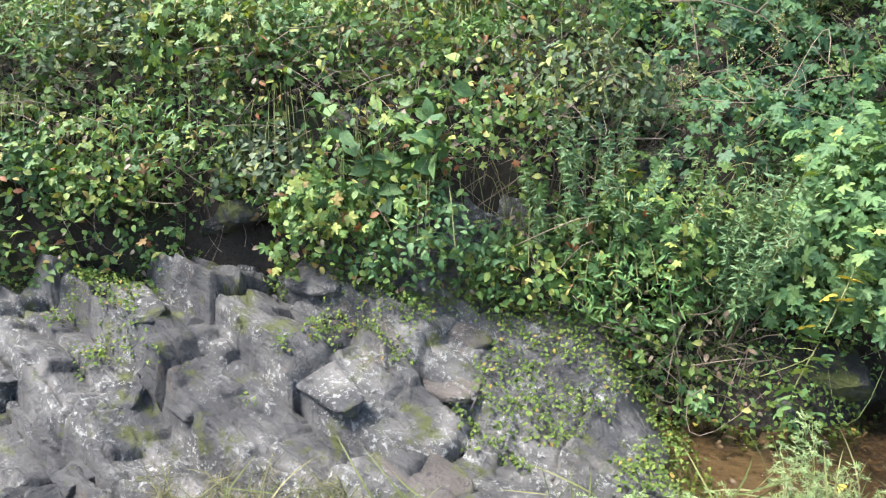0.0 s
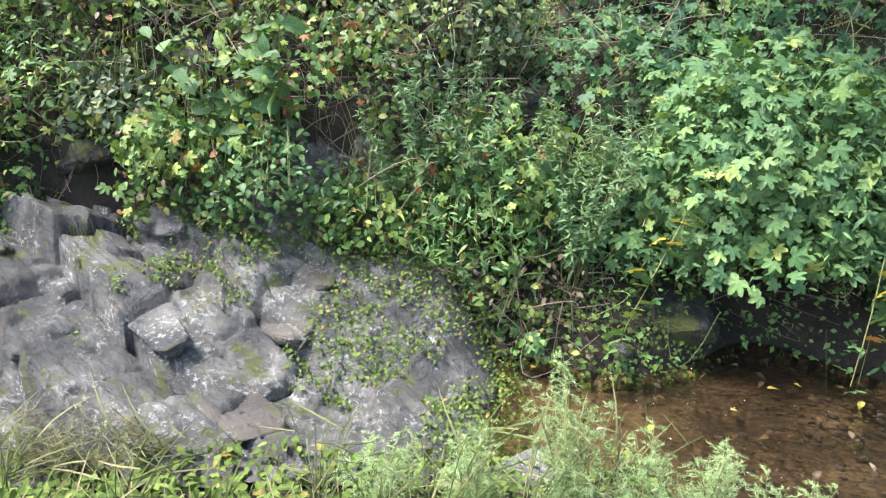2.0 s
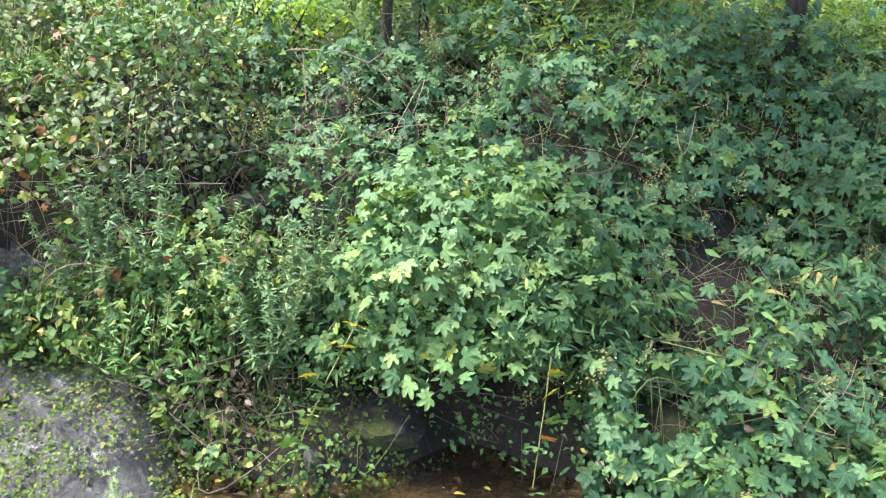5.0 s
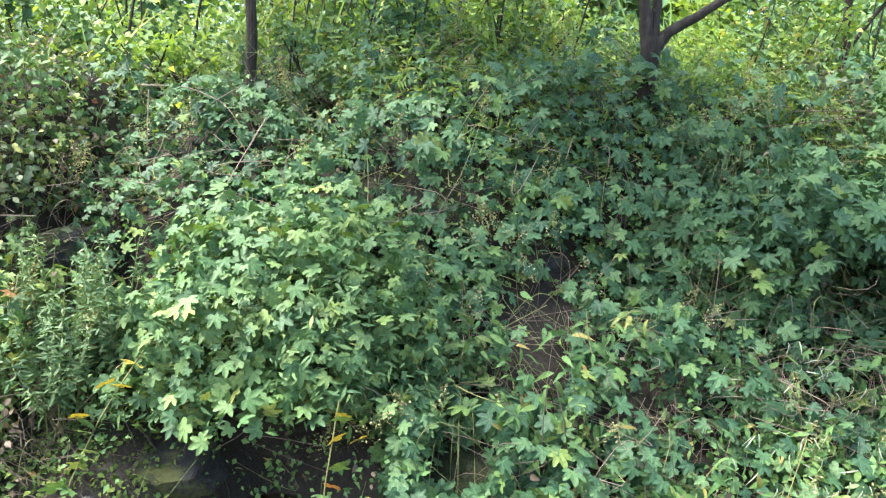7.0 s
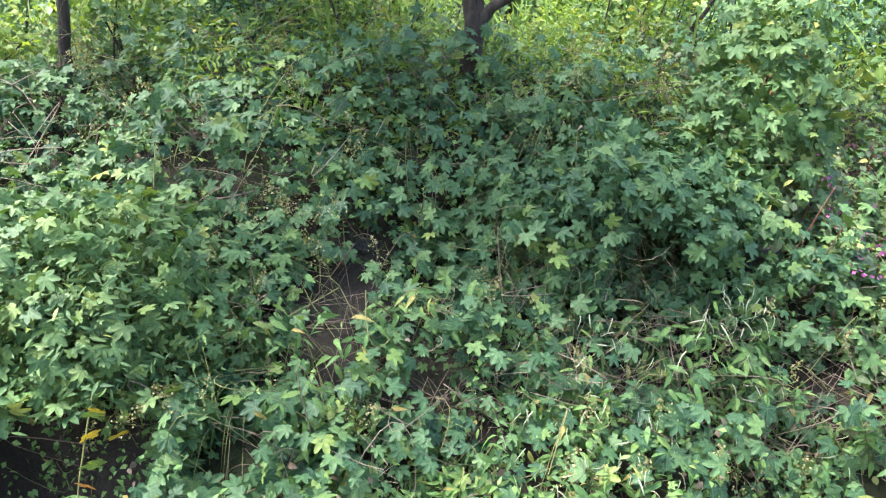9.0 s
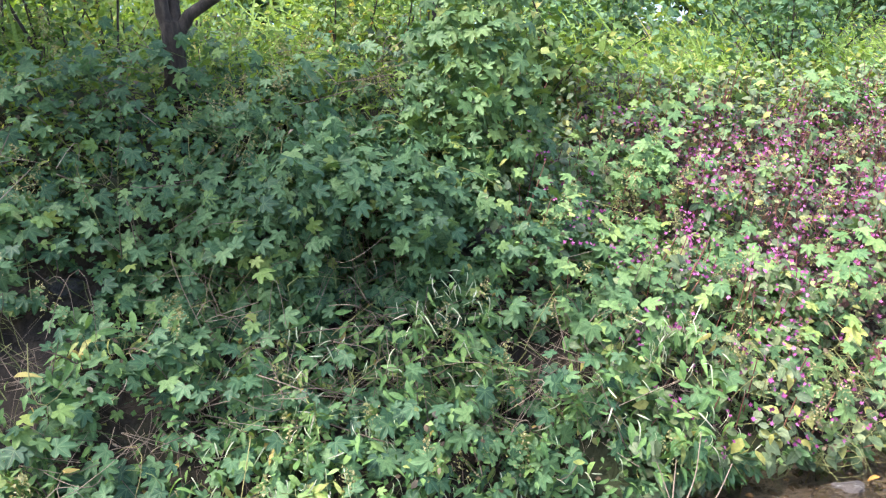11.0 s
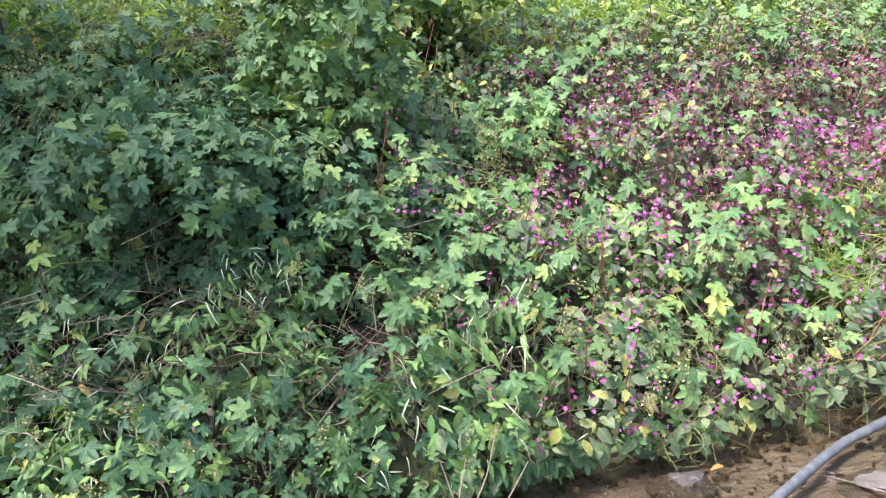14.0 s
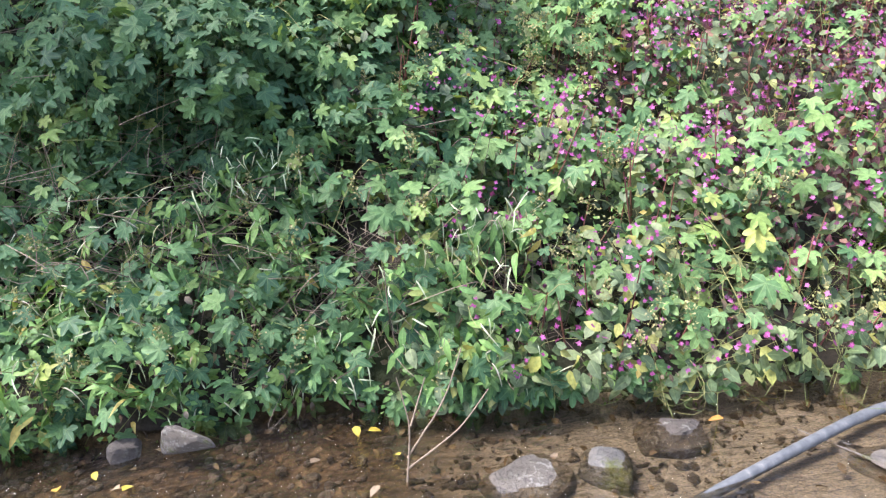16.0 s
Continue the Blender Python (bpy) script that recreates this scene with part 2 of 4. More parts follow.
def water_mat():
    m, n, l, b = mat("shallow_water")
    for node in (b,):
        n.remove(node)
    g = n.new("ShaderNodeBsdfGlossy")
    g.inputs["Roughness"].default_value = 0.06
    t = n.new("ShaderNodeBsdfTransparent")
    t.inputs["Color"].default_value = (0.84, 0.77, 0.64, 1)
    f = n.new("ShaderNodeFresnel")
    f.inputs["IOR"].default_value = 1.33
    mp = n.new("ShaderNodeMapping")
    mp.inputs["Scale"].default_value = (1.0, 2.2, 1.0)
    l.new(n.new("ShaderNodeNewGeometry").outputs["Position"], mp.inputs["Vector"])
    w = noise_tex(n, l, 13, 4, 0.6, mp.outputs[0])
    for node in (g, f):
        bump(n, l, w.outputs[0], 1.0, 0.045, node.inputs["Normal"])
    mx = n.new("ShaderNodeMixShader")
    l.new(f.outputs[0], mx.inputs[0])
    l.new(t.outputs[0], mx.inputs[1])
    l.new(g.outputs[0], mx.inputs[2])
    l.new(mx.outputs[0], n["Material Output"].inputs["Surface"])
    return m


BED, WATER = bed_mat(), water_mat()


def bark_mat():
    m, n, l, b = mat("bark")
    mp = n.new("ShaderNodeMapping")
    mp.inputs["Scale"].default_value = (30, 30, 6)
    l.new(n.new("ShaderNodeNewGeometry").outputs["Position"], mp.inputs["Vector"])
    t = noise_tex(n, l, 1.0, 6, 0.7, mp.outputs[0])
    r = ramp(n, [(0.35, (0.018, 0.014, 0.011)), (0.55, (0.05, 0.038, 0.028)), (0.72, (0.10, 0.08, 0.06))])
    l.new(t.outputs[0], r.inputs[0])
    l.new(r.outputs[0], b.inputs["Base Color"])
    b.inputs["Roughness"].default_value = 0.9
    bump(n, l, t.outputs[0], 1.0, 0.02, b.inputs["Normal"])
    return m


def plastic_mat():
    m, n, l, b = mat("grey_plastic_pipe")
    t = noise_tex(n, l, 22, 5)
    r = ramp(n, [(0.35, (0.055, 0.06, 0.068)), (0.6, (0.10, 0.105, 0.115)), (0.75, (0.19, 0.185, 0.18))])
    l.new(t.outputs[0], r.inputs[0])
    l.new(r.outputs[0], b.inputs["Base Color"])
    b.inputs["Roughness"].default_value = 0.6
    return m


BARK, PIPE = bark_mat(), plastic_mat()

# ---- shape of the land ----


def smooth(a, b, v):
    t = np.clip((v - a) / (b - a), 0, 1)
    return t * t * (3 - 2 * t)


def wobble(x, y, s, seed=0.0):
    """Cheap smooth noise, about -1 to 1."""
    x, y = np.asarray(x) * s + seed * 3.1, np.asarray(y) * s - seed * 1.7
    return (np.sin(x * 1.3 + 1.7 * np.sin(y * 0.9 + seed)) + np.sin(y * 1.7 + 1.3 * np.sin(x * 1.1 - seed)) + 0.6 * np.sin(2.9 * x - 2.3 * y + seed)
            + 0.4 * np.sin(4.7 * x + 5.3 * y + 2 * seed)) / 3.0


def water_level(x):
    return -0.22 - 0.035 * np.clip(x, -6, 14)


def far_edge(x):
    """Where the far bank leaves the water, or the foot of the bank behind the rocks."""
    line = 3.36 - 0.17 * np.clip(x, -2, 9)
    foot = 3.80 - 0.24 * smooth(-1.1, 0.1, x)
    k = smooth(0.2, 1.2, x)
    return foot * (1 - k) + line * k + 0.07 * wobble(x, 0 * x, 2.3) + 0.46 * np.exp(-((x - 2.45) / 0.42) ** 2) + 0.2 * np.exp(-((x - 5.8) / 0.35) ** 2) + 0.13 * smooth(3.8, 4.8, x)


def near_edge(x):
    return 3.36 - 0.17 * np.clip(x, 1.2, 9) - 1.35 + 0.45 * (1 - smooth(1.2, 2.4, x)) + 0.08 * wobble(x, 0 * x, 1.7, 4)


def land(x, y):
    x, y = np.asarray(x, float), np.asarray(y, float)
    w = water_level(x)
    road = -0.07 * np.clip(x, -8, 16)
    ye, yn = far_edge(x), near_edge(x)
    left = 1 - smooth(0.2, 1.3, x)
    k = 0.80 + 1.5 * left - 0.2 * smooth(6.3, 7.6, x)
    cap = 0.95 * left + 2.2 * (1 - left)
    d = np.maximum(y - ye, 0)
    rise = np.where(k * d < cap, k * d, cap + 0.5 * (d - cap / k))
    foot = w - 0.09 + (0.42 + 0.09) * left
    bank = foot + 0.16 * smooth(0.0, 0.15, d) + rise
    bank = bank + 0.55 * smooth(3.8, 4.6, y) * smooth(1.2, 2.2, x) * (1 - smooth(5.6, 6.8, x))
    top = 1.85 - 0.5 * smooth(8, 11, x)
    bank = np.where(bank > top, top + 0.24 * (bank - top) / np.maximum(k, 0.5), bank)
    bank = np.minimum(bank, 7.0)
    bank = bank + smooth(0.1, 0.6, d) * (0.07 * wobble(x, y, 2.1, 1) + 0.04 * wobble(x, y, 5.3, 2))
    bed = w - 0.07 + 0.025 * wobble(x, y, 3.0, 5) + 0.012 * wobble(x, y, 9, 6)
    shelf = -0.34 + 0.56 * smooth(2.55, 3.75, y) + 0.03 * wobble(x, y, 4, 7)
    low = bed * smooth(0.75, 1.15, x) + shelf * (1 - smooth(0.75, 1.15, x))
    nb = smooth(0, 0.75, yn - y)
    near = low * (1 - nb) + (road + 0.02 * wobble(x, y, 3, 8)) * nb
    near = np.where(y < yn, near, low)
    z = np.where(y > ye, np.maximum(bank, low), near)
    return z


def slope_normal(x, y):
    e = 0.04
    gx = (land(x + e, y) - land(x - e, y)) / (2 * e)
    gy = (land(x, y + e) - land(x, y - e)) / (2 * e)
    n = np.stack([-gx, -gy, np.ones_like(gx)], 1)
    return n / np.linalg.norm(n, axis=1, keepdims=True)


# ---- mesh helpers ----
def raw_mesh(name, verts, faces, material, uv=None, flat=False):
    """A mesh from arrays of corners and equal-sided faces."""
    faces = np.asarray(faces, np.int32)
    k = faces.shape[1]
    me = bpy.data.meshes.new(name)
    me.vertices.add(len(verts))
    me.vertices.foreach_set("co", np.asarray(verts, np.float32).ravel())
    me.loops.add(faces.size)
    me.loops.foreach_set("vertex_index", faces.ravel())
    me.polygons.add(len(faces))
    me.polygons.foreach_set("loop_start", np.arange(0, faces.size, k, dtype=np.int32))
    if uv is not None:
        layer = me.uv_layers.new(name="UVMap")
        layer.data.foreach_set("uv", np.asarray(uv, np.float32)[faces.ravel()].ravel())
    me.materials.append(material)
    me.update(calc_edges=True)
    if not flat:
        me.polygons.foreach_set("use_smooth", np.ones(len(faces), bool))
    return me


def under(ob, parent, label=""):
    ob.parent = parent
    if label:
        ob["label"] = label
    return ob


def part(name, bm, material, parent, label=""):
    me = bpy.data.meshes.new(name)
    bm.to_mesh(me)
    bm.free()
    me.materials.append(material)
    return under(new(name, me), parent, label)


def grid(name, xs, ys, height, material, flat=False):
    X, Y = np.meshgrid(xs, ys)
    v = np.stack([X.ravel(), Y.ravel(), height(X.ravel(), Y.ravel())], 1)
    nx, ny = len(xs), len(ys)
    i = (np.arange(ny - 1)[:, None] * nx + np.arange(nx - 1)[None]).ravel()
    return raw_mesh(name, v, np.stack([i, i + 1, i + nx + 1, i + nx], 1), material, None, flat)


def fan(outline, droop=0.25, fold=0.18):
    """Leaf template from (angle, radius, vein distance) on one side, mirrored about the midrib; tip along +y."""
    pts = [(a, r, u) for a, r, u in outline] + [(-a, r, u) for a, r, u in reversed(outline) if 0 < a < 180]
    v, uv = [(0, 0, 0)], [(0, 0)]
    for a, r, u in pts:
        x, y = r * math.sin(radians(a)), r * math.cos(radians(a))
        v.append((x, y, -droop * r * r + fold * min(abs(x), 0.4)))
        uv.append((u, r))
    n = len(pts)
    return np.array(v, float), np.array([(0, 1 + (i + 1) % n, 1 + i) for i in range(n)]), np.array(uv, float)


def strip(widths, droop=0.3, fold=0.25, cup=1.0):
    """Narrow leaf template from (along, half width): two strips about a raised or sunk midrib."""
    v, uv, f = [], [], []
    for y, w in widths:
        z = -droop * y * y * cup
        v += [(-w, y, z + fold * w), (0, y, z), (w, y, z + fold * w)]
        uv += [(1, y), (0, y), (1, y)]
    for i in range(len(widths) - 1):
        a = 3 * i
        f += [(a, a + 1, a + 4), (a, a + 4, a + 3), (a + 1, a + 2, a + 5), (a + 1, a + 5, a + 4)]
    return np.array(v, float), np.array(f), np.array(uv, float)


T_HOP = fan([(0, 1, 0), (10, .88, .6), (17, .74, .8), (24, .54, 1), (31, .62, .9), (40, .86, .6), (48, .95, 0), (57, .84, .6), (68, .64, .9), (77, .48, 1), (87, .60, .6), (100, .68, 0), (114, .58, .6), (142, .38, .8), (180, .08, 1)], droop=0.3, fold=0.2)
T_OVAL = strip([(0, .03), (.28, .31), (.65, .28), (1, .01)])
T_PLAIN = strip([(0, .03), (.42, .36), (1, .01)])
T_LANCE = strip([(0, .015), (.25, .10), (.5, .12), (.8, .06), (1, .005)])
T_FINE = strip([(0, .02), (.4, .07), (1, .004)])
T_KNOT = strip([(0, .02), (.2, .13), (.45, .16), (.75, .09), (1, .005)], droop=0.45)
T_BLADE = strip([(0, .012), (.3, .016), (.6, .013), (.85, .008), (1, .001)], droop=0.5)
T_SPIKE = strip([(0, .02), (.2, .045), (.5, .05), (.8, .035), (1, .01)], droop=0.8, fold=1.2)
T_FLOWER = fan([(0, .9, 0), (25, .5, 1), (60, .8, 0), (95, .45, 1), (135, 1.0, 0), (165, .6, 1)], droop=-0.25, fold=0.1)


def unit(v):
    return v / np.maximum(np.linalg.norm(v, axis=1, keepdims=True), 1e-9)


hole_rng = np.random.default_rng(41)
HOLES = [(5.4, 3.25, .7, .24), (5.3, 3.05, .75, .18), (3.8, 3.7, .55, .24), (3.75, 3.4, .6, .2), (.2, 3.65, .85, .2), (-1.2, 3.7, .55, .26), (1.7, 3.7, .85, .2), (6.1, 2.75, .15, .17), (-1.15, 3.62, .6, .2), (-.5, 3.7, .95, .13), (.1, 3.6, .7, .14), (.75, 3.7, .85, .17), (1.35, 3.75, .75, .2), (3.9, 3.6, .85, .14), (3.7, 3.25, .42, .18), (4.7, 3.4, .7, .2), (5.35, 3.15, .75, .22), (6.0, 3.25, .9, .15), (2.1, 3.0, -.08, .24)]
for _ in range(70):
    hx_ = hole_rng.uniform(-2.5, 8.0)
    hy_ = float(far_edge(np.array(hx_))) + hole_rng.uniform(.05, 1.6)
    HOLES.append((hx_, hy_ - .1, float(land(hx_, hy_)) + .22, hole_rng.uniform(.08, .19)))


def leaves(template, pos, normal, tip, size):
    """Arrays for many leaves: one template, each with place, facing, tip direction and size. None grow in the hollows."""
    normal = np.broadcast_to(normal, pos.shape)
    free = np.ones(len(pos), bool)
    for hx_, hy_, hz_, hr_ in HOLES:
        free &= np.sum((pos - np.array([hx_, hy_, hz_])) ** 2, 1) > hr_ ** 2
    pos, normal, tip, size = pos[free], normal[free], tip[free], np.asarray(size)[free]
    tv, tf, tuv = template
    n = unit(normal)
    t = unit(tip - n * np.sum(tip * n, 1, keepdims=True))
    s = np.cross(t, n)
    size = np.asarray(size)[:, None, None]
    bend = rng.uniform(0.3, 1.8, len(pos))[:, None, None]
    v = (tv[None, :, 0:1] * s[:, None] + tv[None, :, 1:2] * t[:, None] + tv[None, :, 2:3] * bend * n[:, None]) * size + pos[:, None]
    f = tf[None] + (np.arange(len(pos)) * len(tv))[:, None, None]
    return v.reshape(-1, 3), f.reshape(-1, 3), np.tile(tuv, (len(pos), 1))


def in_hollow(a):
    return any((a[0] - x) ** 2 + (a[1] - y) ** 2 + (a[2] - z) ** 2 < r * r for x, y, z, r in HOLES)


def leaf_mesh(name, material, sets):
    vs, fs, us, off = [], [], [], 0
    for v, f, u in sets:
        vs.append(v)
        fs.append(f + off)
        us.append(u)
        off += len(v)
    return raw_mesh(name, np.concatenate(vs), np.concatenate(fs), material, np.concatenate(us))


def tubes(paths, radius, taper=0.5, sides=4):
    """Arrays for many thin stems. paths: (count, points, 3)."""
    paths = np.asarray(paths, float)
    N, P, _ = paths.shape
    tang = np.gradient(paths, axis=1)
    tang /= np.maximum(np.linalg.norm(tang, axis=2, keepdims=True), 1e-9)
    up = np.where(np.abs(tang[:, :, 2:3]) > 0.9, np.array([1.0, 0, 0]), np.array([0, 0, 1.0]))
    a = np.cross(tang, up)
    a /= np.linalg.norm(a, axis=2, keepdims=True)
    b = np.cross(tang, a)
    r = np.broadcast_to(np.asarray(radius, float).reshape(-1, 1), (N, 1)) * np.linspace(1, taper, P)[None]
    ang = np.arange(sides) * 2 * np.pi / sides
    v = paths[:, :, None] + r[:, :, None, None] * (np.cos(ang)[None, None, :, None] * a[:, :, None] + np.sin(ang)[None, None, :, None] * b[:, :, None])
    f = []
    for p in range(P - 1):
        for q in range(sides):
            f.append((p * sides + q, p * sides + (q + 1) % sides, (p + 1) * sides + (q + 1) % sides, (p + 1) * sides + q))
    f = np.array(f)[None] + (np.arange(N) * P * sides)[:, None, None]
    return v.reshape(-1, 3), f.reshape(-1, 4)


def tube_mesh(name, material, paths, radius, taper=0.5, sides=4):
    v, f = tubes(paths, radius, taper, sides)
    return raw_mesh(name, v, f, material)


def jitter(n, amount):
    return rng.normal(0, amount, (n, 3))


def bank_points(n, x0, x1, d0, d1, gaps=0.0, seed=0.0, size=3.0):
    """Places on the far bank, d metres behind the water's edge; gaps thins them out in patches."""
    x, d = rng.uniform(x0, x1, n * 2), rng.uniform(d0, d1, n * 2)
    y = far_edge(x) + d
    nrm = slope_normal(x, y)
    keep = (rng.random(n * 2) < 0.55 / np.maximum(nrm[:, 2], 0.3)) & (wobble(x, y + 0.7 * land(x, y), size, seed) + rng.normal(0, 0.2, n * 2) > -1.2 + gaps)
    idx = np.nonzero(keep)[0][:n]
    x, y = x[idx], y[idx]
    return np.stack([x, y, land(x, y)], 1), nrm[idx]


def mound_points(n, centre, radii, seed, under_cut=-.38):
    """Places on the outer part of a lumpy mound, above its lower side."""
    v = unit(rng.normal(0, 1, (n * 3, 3)))
    v = v[(v[:, 1] < 0.55) & (v[:, 2] > under_cut)][:n]
    az, el = np.arctan2(v[:, 0], -v[:, 1]), v[:, 2]
    lump = 1 + 0.22 * wobble(az, el, 2.6, seed) + 0.11 * wobble(az, el, 6.5, seed + 2)
    depth = 1 - 0.38 * rng.random(len(v)) ** 1.6
    return np.array(centre) + v * np.array(radii) * (lump * depth)[:, None], unit(v / np.array(radii)), depth


def lift(pos, nrm, low, high, seed=0.0):
    """Raises places off the ground by a height that varies in clumps."""
    h = (low + (high - low) * rng.random(len(pos)) ** 0.8) * np.clip(0.75 + 0.75 * wobble(pos[:, 0], pos[:, 1] + pos[:, 2], 2.6, seed) + 0.3 * wobble(pos[:, 0], pos[:, 1] + pos[:, 2], 6.1, seed + 1), 0.08, 1.7)
    up = unit(nrm * 0.6 + np.array([0, -0.15, 0.6]))
    return pos + up * h[:, None]


FACE = np.array([0, -0.5, 0.8])


def facing(nrm, amount=0.45, toward=0.7):
    return unit(nrm * (1 - toward) + FACE * toward + jitter(len(nrm), amount))


def tips(n, down=0.5):
    t = rng.normal(0, 1, (n, 3))
    t[:, 2] = t[:, 2] * 0.4 - down
    t[:, 1] -= 0.4
    return t


def stuff(name, mesh, label, category):
    return tagged(new(name, mesh), label, category, kind="stuff")


def thing(name, label, category, at, group=""):
    ob = new(name)
    ob.empty_display_size = 0.1
    ob.location = at
    return tagged(ob, label, category, group)


def child(name, mesh, parent, label="", kind=""):
    """A part whose mesh is given in world places."""
    ob = new(name, mesh)
    ob.parent = parent
    ob.matrix_parent_inverse = Matrix.Translation(parent.location).inverted()
    return tagged(ob, label, kind=kind)


# ---- ground, stream ----
def steps(marks):
    out = [np.arange(a, b, s) for a, b, s in marks]
    return np.concatenate(out + [[marks[-1][1]]])


xs = steps([(-120, -20, 10), (-20, -4, 1.0), (-4, 12, 0.07), (12, 30, 1.0), (30, 130, 10)])
ys = steps([(-80, -10, 7), (-10, 0.6, 0.6), (0.6, 6.5, 0.06), (6.5, 16, 0.35), (16, 40, 2), (40, 160, 12)])
ground = tagged(new("ground", grid("ground", xs, ys, land, SOIL)), "dark earth banks along a small stream", "ground", kind="structure")
bed_x, bed_u = np.arange(0.95, 14, 0.07), np.linspace(0.0, 1.0, 26)


def ribbon(name, low, high, height, material):
    X, U = np.meshgrid(bed_x, bed_u)
    a, b = low(X), high(X)
    Y = a + (b - a) * U
    v = np.stack([X.ravel(), Y.ravel(), height(X, Y).ravel()], 1)
    nx = len(bed_x)
    i = (np.arange(len(bed_u) - 1)[:, None] * nx + np.arange(nx - 1)[None]).ravel()
    return raw_mesh(name, v, np.stack([i, i + 1, i + nx + 1, i + nx], 1), material)


tagged(new("stream_bed", ribbon("stream_bed", lambda x: near_edge(x) - 0.2, lambda x: far_edge(x) + 0.05, lambda x, y: land(x, y) + 0.006, BED)),
       "brown sandy stream bed with gravel", "stream bed", kind="structure")
tagged(new("water", ribbon("water", lambda x: near_edge(x) - 0.12, lambda x: far_edge(x) + 0.1,
                           lambda x, y: water_level(x) + 0.004 * wobble(x, y, 11, 3), WATER)),
       "clear shallow stream water over brown gravel", "water", kind="structure")


# ---- rocks ----
def rock_mesh(name, dims, seed, material, cuts=3, rough=0.05, count=16):
    r = random.Random(seed)
    bm = bmesh.new()
    for _ in range(count):
        v = Vector((r.gauss(0, 1), r.gauss(0, 1), r.gauss(0, 1))).normalized()
        v = Vector([math.copysign(abs(c) ** 0.6, c) for c in v])
        bm.verts.new((v.x * dims[0] / 2, v.y * dims[1] / 2, v.z * dims[2] / 2))
    hull = bmesh.ops.convex_hull(bm, input=bm.verts)
    bmesh.ops.delete(bm, geom=list({g for g in hull["geom_interior"] + hull["geom_unused"] if isinstance(g, bmesh.types.BMVert)}), context='VERTS')
    bmesh.ops.bevel(bm, geom=list(bm.edges), offset=min(dims) * 0.06, segments=1, affect='EDGES', profile=0.5)
    bmesh.ops.triangulate(bm, faces=bm.faces)
    bmesh.ops.subdivide_edges(bm, edges=bm.edges, cuts=cuts, use_grid_fill=True)
    bm.normal_update()
    m = min(dims)
    for v in bm.verts:
        p = v.co * 1.0 + Vector((seed * 3.7, seed * 1.3, 0))
        a = noise.fractal(p * (2.2 / max(dims)) * 2, 1.0, 2.0, 3)
        b = noise.fractal(Vector((p.x * 3, p.y * 8, p.z * 34)), 1.0, 2.0, 3)
        step = math.floor(p.z / m * 6) % 2
        v.co += v.normal * (a * rough * m * 0.9 + b * rough * m * 0.3 + (step - 0.5) * rough * m * 0.6)
    me = bpy.data.meshes.new(name)
    bm.to_mesh(me)
    bm.free()
    me.materials.append(material)
    return me


def rock(name, at, dims, turn, seed, material, label, category="rock", group="", rough=0.05, cuts=3):
    ob = tagged(new(name, rock_mesh(name, dims, seed, material, cuts, rough)), label, category, group)
    ob.matrix_world = pose(*at, *turn)
    return ob


slab_rng = np.random.default_rng(23)
LEDGE_H, LEDGE_L, LEDGE_SHIFT = slab_rng.uniform(.05, .19, 64), slab_rng.uniform(.34, .8, 64), slab_rng.uniform(0, 1, 64)
BLOCK_UP, BLOCK_TILT, BLOCK_BACK = slab_rng.normal(0, .035, (64, 64)), slab_rng.normal(.0, .20, (64, 64)), slab_rng.uniform(.55, 1.15, (64, 64))


def ledges(across, along, period, high, offset):
    """Tilted blocks in rows: a steep broken front, a top that falls back gently, and joints between the blocks."""
    band = np.floor(across / period).astype(int)
    f = across / period - band
    b = (band + offset) % 64
    cell = along / (LEDGE_L[b] * period / .33) + LEDGE_SHIFT[b]
    k = np.floor(cell).astype(int)
    g = cell - k
    c = (k + offset * 3) % 64
    front = smooth(0.0, .05 + .12 * LEDGE_SHIFT[c], f + .04 * np.sin(9 * g + b))
    joint = np.minimum(smooth(0, .05, g), smooth(0, .05, 1 - g))
    return high * (front * (LEDGE_H[b] / .13) * (1 - BLOCK_BACK[b, c] * f) + BLOCK_UP[b, c] / .13 + BLOCK_TILT[b, c] * (g - .5) * 1.6 - .22 * (1 - joint))


def shelf_height(x, y):
    """Broken rock shelf whose ledges run down towards the stream."""
    shape = np.shape(x)
    x, y = np.ravel(np.asarray(x, float)), np.ravel(np.asarray(y, float))
    wx, wy = x + 0.05 * wobble(x, y, 2.3, 3) + 0.012 * wobble(x, y, 13, 1), y + 0.05 * wobble(x, y, 2.7, 8) + 0.012 * wobble(x, y, 11, 2)
    across, along = .60 * wx + .80 * wy + 4.0, .80 * wx - .60 * wy + 9.0
    rise = ledges(across, along, .40, .19, 3) + .45 * ledges(across + .11, along + .3, .15, .12, 17)
    amount = smooth(2.3, 2.6, y) * smooth(1.1, 0.75, x) * (1 - 0.45 * smooth(-0.4, 0.4, x))
    out = land(x, np.minimum(y, 3.74)) + 0.02 + amount * rise + 0.006 * wobble(x, y, 9, 2) + 0.004 * wobble(x, y, 27, 5) + 0.002 * wobble(x, y, 61, 3)
    return out.reshape(shape)


